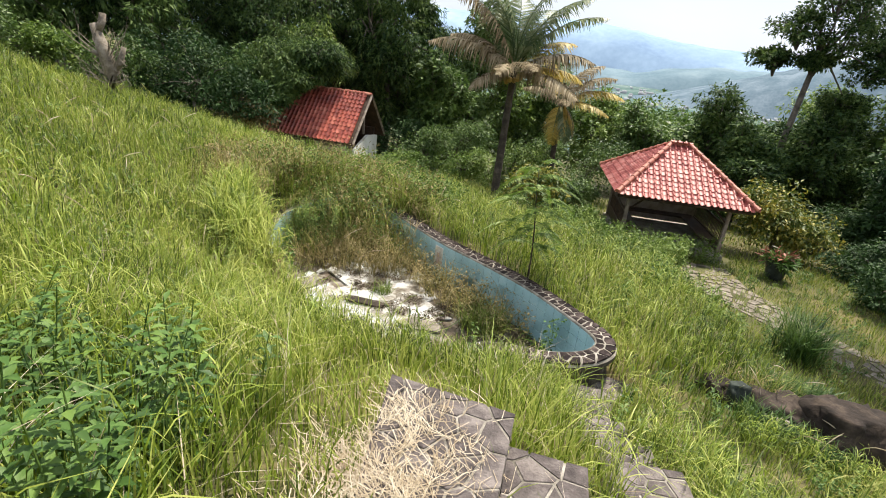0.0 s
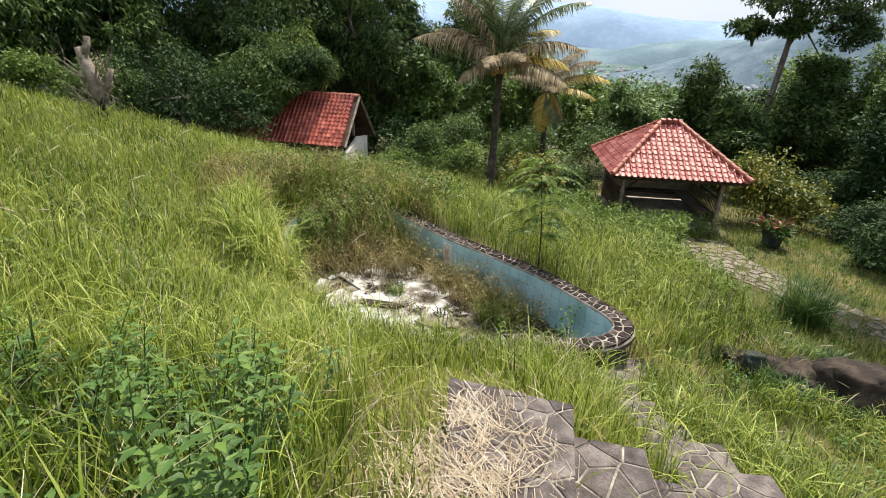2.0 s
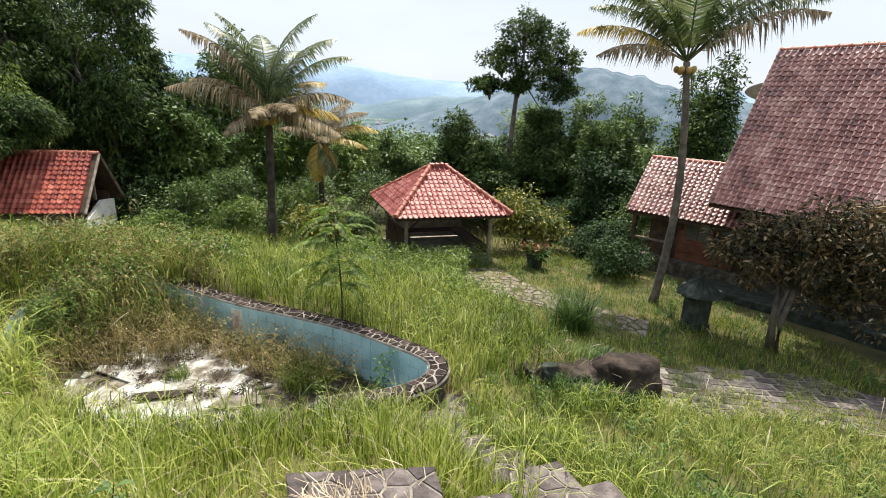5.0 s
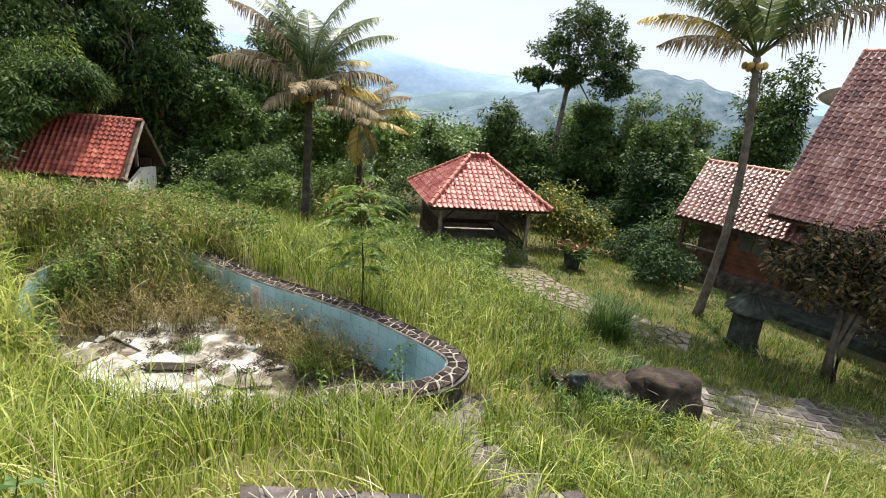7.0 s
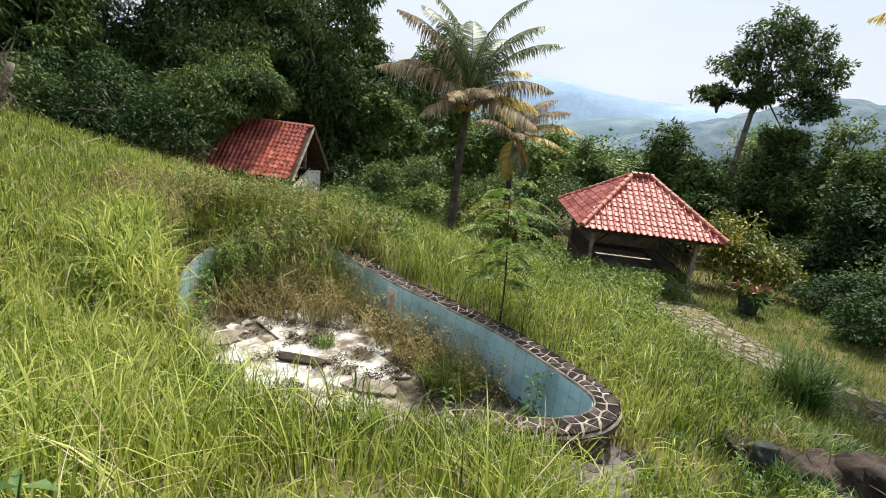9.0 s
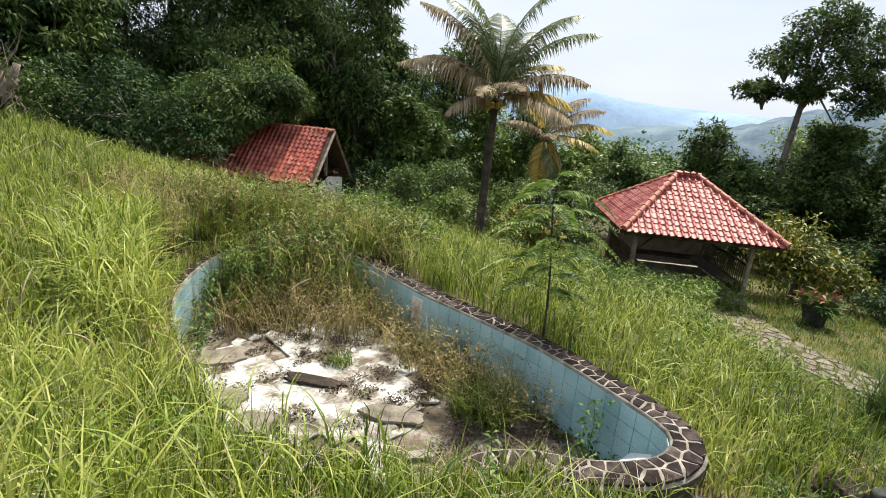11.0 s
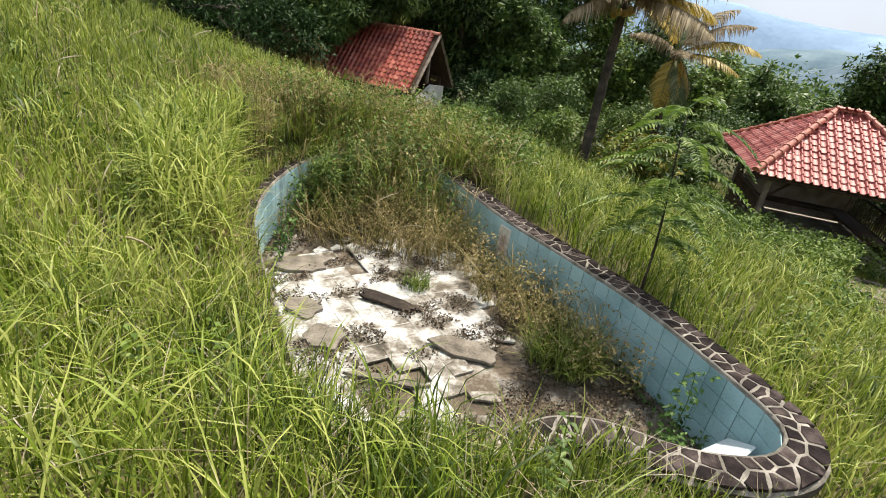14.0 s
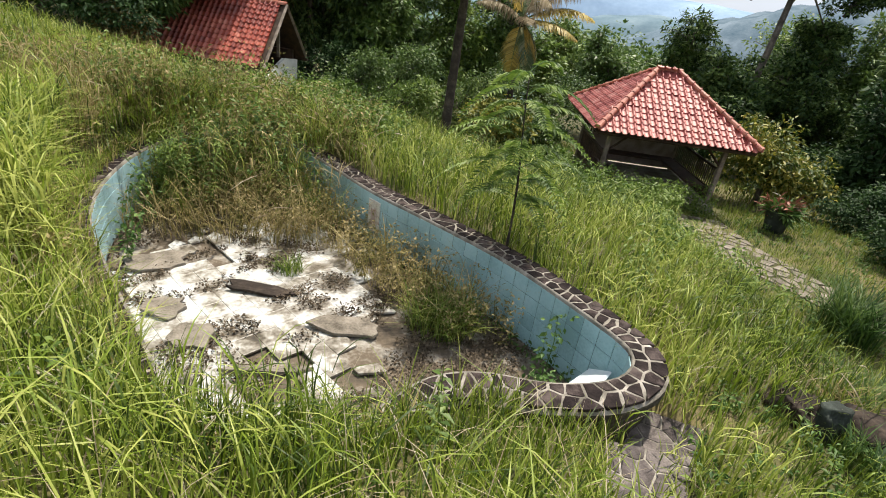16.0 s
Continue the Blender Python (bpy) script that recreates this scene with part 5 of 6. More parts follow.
def cells(seeds, border, gap):
    """Irregular flat stones: the cells of a broken plane, shrunk by the joint."""
    made = []
    for i, s in enumerate(seeds):
        poly = list(border)
        for j, o in enumerate(seeds):
            if i != j and abs(o[0] - s[0]) < 1.2 and abs(o[1] - s[1]) < 1.2:
                n = (o[0] - s[0], o[1] - s[1])
                ln = math.hypot(*n) + 1e-9
                n = (n[0] / ln, n[1] / ln)
                poly = clip_half(poly, ((s[0] + o[0]) / 2 - n[0] * gap / 2, (s[1] + o[1]) / 2 - n[1] * gap / 2), n)
                if len(poly) < 3:
                    break
        if len(poly) >= 3:
            made.append(poly)
    return made


def stone_mesh(poly3, up, rise, g):
    """A stone from its outline: sides, a chamfer and a slightly uneven top."""
    bm = bmesh.new()
    mid = sum((Vector(p) for p in poly3), Vector()) / len(poly3)
    low = [bm.verts.new(Vector(p) - up * 0.02) for p in poly3]
    edge = [bm.verts.new(Vector(p) + up * rise * 0.6) for p in poly3]
    top = [bm.verts.new(Vector(p).lerp(mid, 0.06) + up * rise * g.uniform(0.8, 1.3)) for p in poly3]
    n = len(poly3)
    for a, b in ((low, edge), (edge, top)):
        for k in range(n):
            bm.faces.new((a[k], a[(k + 1) % n], b[(k + 1) % n], b[k]))
    centre = bm.verts.new(mid + up * rise * 1.15)
    for k in range(n):
        bm.faces.new((top[k], top[(k + 1) % n], centre))
    return bm


def scatter_seeds(border, spacing, g):
    xs, ys = [p[0] for p in border], [p[1] for p in border]
    poly = np.array(border)
    out = []
    for _ in range(4000):
        p = (g.uniform(min(xs), max(xs)), g.uniform(min(ys), max(ys)))
        if all((p[0] - q[0]) ** 2 + (p[1] - q[1]) ** 2 > (spacing * (0.62 + 0.75 * (math.sin(p[0] * 9 + p[1] * 13) * 0.5 + 0.5))) ** 2 for q in out) and inside(np.array([p[0]]), np.array([p[1]]), poly)[0]:
            out.append(p)
    return out


UP = Vector((0, 0, 1))
stone_g = random.Random(12)
stairs = thing("stone_steps", "garden steps of crazy-paved dark stone with pale mortar", "steps")
for poly, top in TREADS:
    bm = bmesh.new()
    lo = [bm.verts.new((x, y, top - 0.55)) for x, y in poly]
    hi = [bm.verts.new((x, y, top - 0.012)) for x, y in poly]
    mid = Vector((sum(p[0] for p in poly) / 4, sum(p[1] for p in poly) / 4, top))
    cap = [bm.verts.new(Vector((x, y, top)).lerp(mid, 0.02)) for x, y in poly]
    for a, b in ((lo, hi), (hi, cap)):
        for k in range(4):
            bm.faces.new((a[k], a[(k + 1) % 4], b[(k + 1) % 4], b[k]))
    bm.faces.new(cap)
    step = part("step", bm, MORTAR, stairs)
    for cell in cells(scatter_seeds(poly, 0.155, stone_g), poly, 0.016):
        part("stone", stone_mesh([(x, y, top) for x, y in cell], UP, 0.007, stone_g), STONE_PALE, step)

# straw left lying on the landing
n = 1500
sx, sy = rng.normal(0.36, 0.22, n), rng.normal(1.76, 0.28, n)
on = (inside(sx, sy, np.array(TREADS[0][0])) & (patchy(sx, sy, 9.0, 1.0) > 0.4)) | inside(sx, sy, np.array(TREADS[1][0])) | ((sx < 0.22) & (sx > -0.2) & (sy < 2.2))
sx, sy = sx[on], sy[on]
n = len(sx)
az = rng.normal(1.9, 0.7, n)
ln = rng.uniform(0.06, 0.22, n)
d = np.column_stack([np.cos(az), np.sin(az), rng.uniform(-0.02, 0.05, n)]) * ln[:, None]
s = np.column_stack([-np.sin(az), np.cos(az), np.zeros(n)]) * rng.uniform(0.001, 0.0026, n)[:, None]
p = np.column_stack([sx, sy, np.where(inside(sx, sy, np.array(TREADS[0][0])), 1.785, np.where(sx < 0.5, hill(sx, sy) + 0.05, 1.53)) + rng.uniform(0.008, 0.03, n)])
bow = np.column_stack([-np.sin(az), np.cos(az), rng.uniform(0, 0.6, n)]) * (ln * rng.uniform(-0.2, 0.2, n))[:, None]
v = np.stack([p - s, p + s, p + d * 0.5 + bow + s, p + d * 0.5 + bow - s, p + d + s, p + d - s], 1)
q = np.arange(n)[:, None, None] * 6 + np.array([[0, 1, 2, 3], [3, 2, 4, 5]])[None]
tagged(part("straw", mesh_np("straw", v.reshape(-1, 3), q.reshape(-1, 4)), STRAW), "dry cut straw strewn over the landing", "straw", kind="stuff")

# coping stones round the pool
loop = np.vstack([INNER, INNER[:1]])
normal = np.vstack([OUT, OUT[:1]])
arc = np.linspace(0, RIM_LENGTH, len(loop))


def on_rim(s, w):
    s = s % RIM_LENGTH
    return (np.interp(s, arc, loop[:, 0]) + w * np.interp(s, arc, normal[:, 0]), np.interp(s, arc, loop[:, 1]) + w * np.interp(s, arc, normal[:, 1]), 0.016)


border = [(0, 0.012), (RIM_LENGTH, 0.012), (RIM_LENGTH, COPING - 0.02), (0, COPING - 0.02)]
seeds = []
for k in range(175):
    for row, w in enumerate((0.075, 0.21)):
        if stone_g.random() > 0.16:
            seeds.append(((k + 0.5 + 0.5 * row + stone_g.uniform(-0.42, 0.42)) * RIM_LENGTH / 176, w + stone_g.uniform(-0.05, 0.05)))
for cell in cells(seeds, border, 0.024):
    fine = []
    for a, b in zip(cell, cell[1:] + cell[:1]):
        fine.append(a)
        if math.hypot(b[0] - a[0], b[1] - a[1]) > 0.09:
            fine.append(((a[0] + b[0]) / 2 + stone_g.uniform(-0.008, 0.008), (a[1] + b[1]) / 2 + stone_g.uniform(-0.008, 0.008)))
    part("stone", stone_mesh([on_rim(*c) for c in fine], UP, 0.008, stone_g), STONE, coping)

# wall tiles
loop_t, _ = closed_curve(RIM, 0.2)
side = float(np.mean(np.hypot(*(np.roll(loop_t, -1, 0) - loop_t).T)))
wall_tile = bpy.data.meshes.new("wall_tile")
bm = boxed((0.003, -0.008, 0.003), (side - 0.003, 0.0, 0.191), 0.0025)
bmesh.ops.recalc_face_normals(bm, faces=bm.faces)
bm.to_mesh(wall_tile)
bm.free()
wall_tile.materials.append(TILE_BLUE)
out_t = outward(loop_t)
hidden = bmesh.new()
for k, (x, y) in enumerate(loop_t):
    x1, y1 = loop_t[(k + 1) % len(loop_t)]
    turn = math.degrees(math.atan2(y1 - y, x1 - x))
    # the glazed face looks into the pool
    flip = Vector((-(y1 - y), x1 - x)).dot(Vector(out_t[k])) < 0
    for r in range(4):
        px, py = x - out_t[k][0] * 0.006, y - out_t[k][1] * 0.006
        m = pose(px, py, -0.215 - 0.194 * r, stone_g.uniform(-0.4, 0.4), 0, turn) @ (Matrix.Scale(-1, 4, (0, 1, 0)) if flip else Matrix())
        if out_t[k][1] < -0.55:
            bmesh.ops.create_cube(hidden, size=1.0, matrix=m @ Matrix.Translation((side / 2, -0.004, 0.097)) @ Matrix.Diagonal((side - 0.006, 0.008, 0.188, 1)))
        else:
            part("tile", wall_tile, TILE_BLUE, tiling, m=m)
tagged(part("tile_field", hidden, TILE_BLUE, tiling, "blue tiles on the pool's near wall"), kind="stuff")
panel = thing("wall_panel", "small peeling white panel on the blue wall", "panel")
part("board", boxed((-0.12, -0.03, 0.0), (0.12, -0.012, 0.47), 0.004, pose(0.28, 9.64, -0.56, 0, 0, -47)), POSTER, panel)
part("figure", boxed((-0.05, -0.034, 0.1), (0.05, -0.031, 0.34), 0.0, pose(0.28, 9.64, -0.56, 0, 0, -47)), mat("faded_red_print", [(0.25, 0.12, 0.1), (0.5, 0.36, 0.32), (0.6, 0.5, 0.45)], 14, 0.7, 0.0, 60), panel)

# floor tiles, many gone or under mud
shapes = []
for k in range(5):
    border = [(-0.1235, -0.1235), (0.1235, -0.1235), (0.1235, 0.1235), (-0.1235, 0.1235)]
    for _ in range(k):
        a = stone_g.uniform(0, math.tau)
        border = clip_half(border, (math.cos(a) * stone_g.uniform(0.03, 0.12), math.sin(a) * stone_g.uniform(0.03, 0.12)), (math.cos(a), math.sin(a)))
    bm = stone_mesh([(x, y, 0) for x, y in border], UP, 0.006, random.Random(1))
    me = bpy.data.meshes.new("floor_tile")
    bmesh.ops.recalc_face_normals(bm, faces=bm.faces)
    bm.to_mesh(me)
    bm.free()
    me.materials.append(TILE_WHITE)
    shapes.append(me)
turn = Matrix.Rotation(radians(-48), 4, "Z")
made = 0
for a in range(-26, 27):
    for b in range(-26, 27):
        p = turn @ Vector((a * 0.25, b * 0.25, 0)) + Vector((0, 8.5, 0))
        if rim_distance(np.array([p.x]), np.array([p.y]))[0] > -0.12:
            continue
        mid = math.hypot((p.x + 1.0) / 1.75, (p.y - 7.9) / 2.3)
        patch = noise.fractal(Vector((p.x * 0.9, p.y * 0.9, 3)), 1.0, 2.0, 3)
        if mid + patch * 0.4 + 0.3 * stone_g.random() > 1.15 or patch < -0.42:
            continue
        made += 1
        part("tile", shapes[0] if mid < 0.85 else stone_g.choice(shapes[:4]), TILE_WHITE, pool_floor, m=pose(p.x, p.y, POOL_FLOOR + 0.02 + 0.002 * stone_g.random(), stone_g.uniform(-0.5, 0.5), stone_g.uniform(-0.5, 0.5), -48 + stone_g.uniform(-0.6, 0.6)))
for x, y, rz in ((2.25, 6.55, 20), (1.98, 6.4, 60), (2.3, 6.32, -15), (1.7, 6.5, 5)):
    part("tile", shapes[2], TILE_WHITE, pool_floor, m=pose(x, y, POOL_FLOOR + 0.1, 8, -5, rz) @ Matrix.Scale(1.3, 4))


def slab(x, y, sx, sy, rz, tilt, seed, label, material=None):
    """A broken sheet of concrete with a ragged outline."""
    g = random.Random(seed)
    bm = bmesh.new()
    n = 15
    ring = [(sx / 2 * (math.copysign(abs(math.cos(a)) ** 0.6, math.cos(a))) * g.uniform(0.66, 1.12), sy / 2 * math.copysign(abs(math.sin(a)) ** 0.6, math.sin(a)) * g.uniform(0.66, 1.15)) for a in np.linspace(0, math.tau, n, endpoint=False)]
    def z(px, py):
        return 0.05 * (px / sx) ** 2 * tilt + 0.03 * noise.noise(Vector((px * 3, py * 3, seed)))
    low = [bm.verts.new((px, py, z(px, py) - 0.02)) for px, py in ring]
    hi = [bm.verts.new((px * 0.98, py * 0.98, z(px, py) + 0.012)) for px, py in ring]
    inner = [bm.verts.new((px * 0.55, py * 0.55, z(px * 0.55, py * 0.55) + 0.018)) for px, py in ring]
    c0, c1 = bm.verts.new((0, 0, -0.02)), bm.verts.new((0, 0, 0.02))
    for k in range(n):
        j = (k + 1) % n
        bm.faces.new((low[k], low[j], hi[j], hi[k]))
        bm.faces.new((hi[k], hi[j], inner[j], inner[k]))
        bm.faces.new((inner[k], inner[j], c1))
        bm.faces.new((low[j], low[k], c0))
    ob = part("broken_slab", bm, material or SLAB, m=pose(x, y, POOL_FLOOR + 0.06, tilt * 3, tilt * 2, rz))
    return tagged(ob, label, "slab", "broken slabs in the pool")


slab(-2.28, 8.55, 0.8, 0.5, 25, 0.6, 1, "muddy brown concrete slab lying on the pool floor")
slab(-1.78, 7.6, 0.4, 0.42, 10, 1.5, 2, "broken grey-brown slab leaning in the pool")
slab(-1.33, 7.15, 0.46, 0.42, -10, 0.6, 3, "broken grey-brown slab leaning in the pool")
slab(0.15, 7.53, 0.85, 0.34, -6, 1.0, 4, "wide mud-covered slab lying on the pool floor")
slab(-0.92, 8.12, 0.85, 0.22, -6, 1.2, 6, "dark curled sheet of bark-like debris on white tiles", ROCK)
slab(-0.5, 6.74, 0.95, 0.1, 6, 0.5, 7, "long broken strip of slab in the pool")

# a pale sheet leaning in the pool's narrow end
sheet = bmesh.new()
front = [sheet.verts.new(v) for v in ((2.02, 6.36, -0.62), (2.42, 6.26, -0.42), (2.66, 6.48, -0.28), (2.56, 6.68, -0.42))]
back = [sheet.verts.new(v.co + Vector((0.0, 0.03, -0.012))) for v in front]
sheet.faces.new(front)
sheet.faces.new(back[::-1])
for k in range(4):
    sheet.faces.new((front[k], back[k], back[(k + 1) % 4], front[(k + 1) % 4]))
tagged(part("broken_sheet", sheet, mat("pale_blue_sheet", [(0.45, 0.55, 0.58), (0.62, 0.68, 0.70), (0.74, 0.77, 0.78)], 4, 0.5, 0.1, 40)), "broken pale sheet leaning in the pool end", "debris")
slab(2.0, 6.45, 0.9, 0.5, 20, 1.0, 9, "heap of muddy slab under the pale sheet")

# dark litter on the floor
n = 6500
lx, ly = rng.uniform(-3.1, 2.6, n), rng.uniform(5.3, 12.2, n)
f = patchy(lx, ly, 2.7, 1.3) + 0.35 * patchy(lx, ly, 6.1, 4.0)
ok = (rim_distance(lx, ly) < -0.08) & (f + 0.3 * (np.hypot((lx + 1) / 1.8, (ly - 7.9) / 2.3) > 1) > 0.8)
ct = np.column_stack([lx[ok], ly[ok], np.full(ok.sum(), POOL_FLOOR + 0.045)])
v, fc = leaf_cloud(ct, np.full(len(ct), 0.07), np.full(len(ct), 14), 0.035, 0.0, 0.25, 0.6)
tagged(part("leaf_litter", mesh_np("leaf_litter", v, fc), mat("rotting_leaf", [(0.04, 0.03, 0.02), (0.10, 0.075, 0.05), (0.2, 0.155, 0.11)], 3, 0.9, 0.0, 30, 0.2, "island")), "rotting leaves and mud lumps on the pool floor", "litter", kind="stuff")


# ---- weeds in and around the pool ----
def weeds(name, label, x, y, z, height, material, leaf, count, lean=(0.2, 0.8), width=(0.006, 0.013), blade=True):
    p = np.column_stack([x, y, z])
    if blade:
        return blades(name, p, height, rng.uniform(*width, len(p)), rng.uniform(*lean, len(p)), material, label)
    ct = np.vstack([p + np.array([0, 0, 1.0]) * (height * t)[:, None] + rng.normal(0, 0.03, p.shape) for t in (0.25, 0.5, 0.75, 0.98)])
    v, f = leaf_cloud(ct, np.tile(height * 0.16, 4), np.full(len(ct), count), leaf, 0.1, 0.8, 0.45)
    return tagged(part(name, mesh_np(name, v, f), material), label, "weeds", kind="stuff")


def pool_spots(n, where):
    x, y = rng.uniform(-3.2, 2.6, n), rng.uniform(5.3, 12.3, n)
    ok = (rim_distance(x, y) < -0.06) & where(x, y)
    return x[ok], y[ok], np.full(ok.sum(), POOL_FLOOR)


def tuft_spots(n, cx, cy, r):
    a, k = rng.uniform(0, math.tau, n), r * rng.random(n) ** 0.7
    return cx + k * np.cos(a), cy + k * np.sin(a), np.full(n, POOL_FLOOR)


def far_wall_side(x, y, reach):
    """Near the long straight wall."""
    return (x + 1.55) * 0.777 + (y - 11.95) * 0.629 > -reach


x, y, z = pool_spots(8500, lambda x, y: (y > 10.0 + 0.35 * np.sin(x * 3)) & (patchy(x, y, 3.1, 6) > 0.3))
weeds("pool_weeds", "tall green and brown grass filling the pool's far end", x, y, z, rng.uniform(0.5, 1.15, len(x)) * np.where(y > 10.7, 1.4, 0.9), GRASS_DARK, 0, 0, (0.3, 1.0))
x, y, z = pool_spots(11000, lambda x, y: (y > 9.2) | far_wall_side(x, y, 0.75) & (y > 7.7))
weeds("pool_weeds", "rusty brown dried weeds in the pool", x, y, z, rng.uniform(0.25, 0.9, len(x)) * (0.5 + patchy(x, y, 3.3, 1)) * np.where(y > 10.6, 1.35, 1.0), BROWN_WEED, 0, 0, (0.3, 1.1))
x, y, z = pool_spots(1500, lambda x, y: (y > 9.4) & (x > -2.4) | far_wall_side(x, y, 0.8) & (y > 7.4))
weeds("leafy_weeds", "bushy brownish-green leafy weeds along the pool wall", x, y, z, rng.uniform(0.3, 0.7, len(x)), BROWN_WEED, 0.05, 9, blade=False)
x, y, z = pool_spots(900, lambda x, y: (y > 10.7))
weeds("leafy_weeds", "tall rank brown-green weeds filling the pool's end", x, y, z, rng.uniform(0.8, 1.6, len(x)) * np.where(y > 11.2, 1.35, 1.0), BROWN_WEED, 0.075, 8, blade=False)
x, y, z = pool_spots(2600, lambda x, y: (y > 11.15) & (x > -2.75))
weeds("leafy_weeds", "rank green weeds standing above the pool's far rim", x, y, z, rng.uniform(0.9, 1.6, len(x)), LEAF_LIGHT, 0.085, 6, blade=False)
x, y, z = pool_spots(420, lambda x, y: (y > 10.4))
weeds("leafy_weeds", "green leafy weeds at the pool's far end", x, y, z, rng.uniform(0.7, 1.6, len(x)), WEED, 0.08, 9, blade=False)
x, y, z = pool_spots(1000, lambda x, y: y > 10.0)
culms("tall brown jointed grass standing in the pool's far end", np.column_stack([x, y, z]), (0.7, 1.45), BROWN_WEED, 5, (0.009, 0.018), (0.3, 0.55))
x, y, z = pool_spots(800, lambda x, y: (y > 10.2) & (x < -0.9))
culms("tall green jointed grass standing in the pool's far end", np.column_stack([x, y, z]), (0.8, 1.5), GRASS_DARK, 5, (0.009, 0.018), (0.3, 0.55))
x, y, z = tuft_spots(650, 1.2, 7.75, 0.4)
weeds("grass_tuft", "thick tuft of green grass by the tiled wall", x, y, z, rng.uniform(0.3, 0.62, len(x)), GRASS_DARK, 0, 0, (0.3, 1.0))
x, y, z = tuft_spots(160, -0.7, 8.66, 0.18)
weeds("grass_tuft", "small tuft of grass growing through the tiles", x, y, z, rng.uniform(0.12, 0.3, len(x)), GRASS_DARK, 0, 0, (0.4, 1.1))
x, y, z = pool_spots(1500, lambda x, y: far_wall_side(x, y, 0.16))
weeds("creeper", "low green creeper at the foot of the blue wall", x, y, z, rng.uniform(0.06, 0.2, len(x)), WEED, 0.06, 3, blade=False)
for x, y, h in ((2.22, 6.95, 0.75), (2.05, 6.6, 0.4), (-2.75, 9.0, 0.8), (-2.6, 8.55, 0.6), (-2.85, 9.6, 0.8)):
    base = thing("weed_plant", "slender leafy weed growing against the pool wall", "weed", pose(x, y, POOL_FLOOR), "weeds by the wall")
    part("stem", tube(bmesh.new(), [(0, 0, 0), (0.03, 0.02, h * 0.6), (0.01, 0.05, h)], [0.008, 0.005, 0.003], 5), WEED, base)
    ct = np.column_stack([rng.normal(0.02, 0.05, 14), rng.normal(0.02, 0.05, 14), np.linspace(0.1, h, 14)])
    v, f = leaf_cloud(ct, np.full(14, 0.07), np.full(14, 6), 0.07, 0.2, 0.8, 0.55)
    tagged(part("leaf", mesh_np("leaf", v, f), WEED, base), kind="stuff")

# broad-leaved weeds in the meadow
def meadow(name, label, n, box4, where, height, material, leaf, count):
    p = scatter(n, *box4, where, 0.0)
    weeds(name, label, p[:, 0], p[:, 1], p[:, 2], rng.uniform(*height, len(p)), material, leaf, count, blade=False)


def stalk_weeds(label, p, height, leaf, material):
    """Upright stalks with pairs of lance-shaped folded leaves up their length."""
    verts, faces = [], []
    for q, h in zip(p, height):
        lean = Vector((rng.normal(0, 0.16), rng.normal(0, 0.16), 1.0))
        turn = rng.uniform(0, math.tau)
        root, count = Vector(q), max(5, int(h / 0.045))
        o = len(verts)
        for f, r in ((0.0, 0.006), (1.0, 0.003)):
            verts += [root + lean * h * f + Vector((r * math.cos(a), r * math.sin(a), 0)) for a in (0, 2.1, 4.2)]
        faces += [(o + a, o + b, o + 3 + b, o + 3 + a) for a, b in ((0, 1), (1, 2), (2, 0))]
        for k in range(count):
            at = root + lean * h * (0.18 + 0.82 * k / count)
            turn += 1.35 + rng.normal(0, 0.2)
            ln = leaf * rng.uniform(0.7, 1.25) * (1.15 - 0.5 * k / count)
            for half in (0.0, math.pi):
                a = turn + half
                d = Vector((math.cos(a), math.sin(a), rng.uniform(-0.15, 0.65))).normalized()
                s = Vector((-math.sin(a), math.cos(a), 0)) * ln * 0.17
                drop = Vector((0, 0, -ln * rng.uniform(0.1, 0.3)))
                fold = Vector((0, 0, ln * 0.06))
                o = len(verts)
                verts += [at, at + d * ln * 0.5 + s + fold, at + d * ln * 0.5 - s + fold, at + d * ln + drop, at + d * ln * 0.52]
                faces += [(o, o + 4, o + 3, o + 1), (o, o + 2, o + 3, o + 4)]
    return tagged(part("leafy_weeds", mesh_np("leafy_weeds", np.array([tuple(v) for v in verts]), np.array(faces)), material), label, "weeds", kind="stuff")


p = scatter(160, -2.6, -0.45, 0.8, 2.4, lambda x, y: patchy(x, y, 1.7, 8) > 0.3)
stalk_weeds("dark broad-leaved weeds with lance-shaped leaves in the near grass", p, rng.uniform(0.3, 0.75, len(p)), 0.12, WEED)
p = scatter(260, -6, 2.0, 3.2, 12, lambda x, y: (patchy(x, y, 1.3, 5) > 0.6) & (rim_distance(x, y) > 0.35) & (np.hypot(x - 0.45, y - 2.85) > 2.2))
stalk_weeds("leafy green weeds standing among the meadow grass", p, rng.uniform(0.4, 0.8, len(p)), 0.1, LEAF_LIGHT)
x, y, z = pool_spots(2000, lambda x, y: (y > 9.9) & (x < -1.9) & (rng.random(len(x)) < np.where(x < -2.5, 1.0, 0.5)))
stalk_weeds("tall leafy green weeds against the pool's rounded wall", np.column_stack([x, y, z]), rng.uniform(0.7, 1.35, len(x)), 0.12, LEAF_LIGHT)
p = scatter(220, 2.4, 9, 1.5, 9, lambda x, y: patchy(x, y, 1.9, 6) > 0.5)
stalk_weeds("leafy weeds below the steps", p, rng.uniform(0.2, 0.45, len(p)), 0.085, LEAF_LIGHT)
meadow("leafy_weeds", "bushy weeds round the pool's overgrown end", 1100, (-5.2, 0.2, 10.6, 14.6), lambda x, y: (rim_distance(x, y) < 2.2) & (patchy(x, y, 2.6, 7) > 0.42), (0.25, 0.8), BROWN_WEED, 0.07, 8)
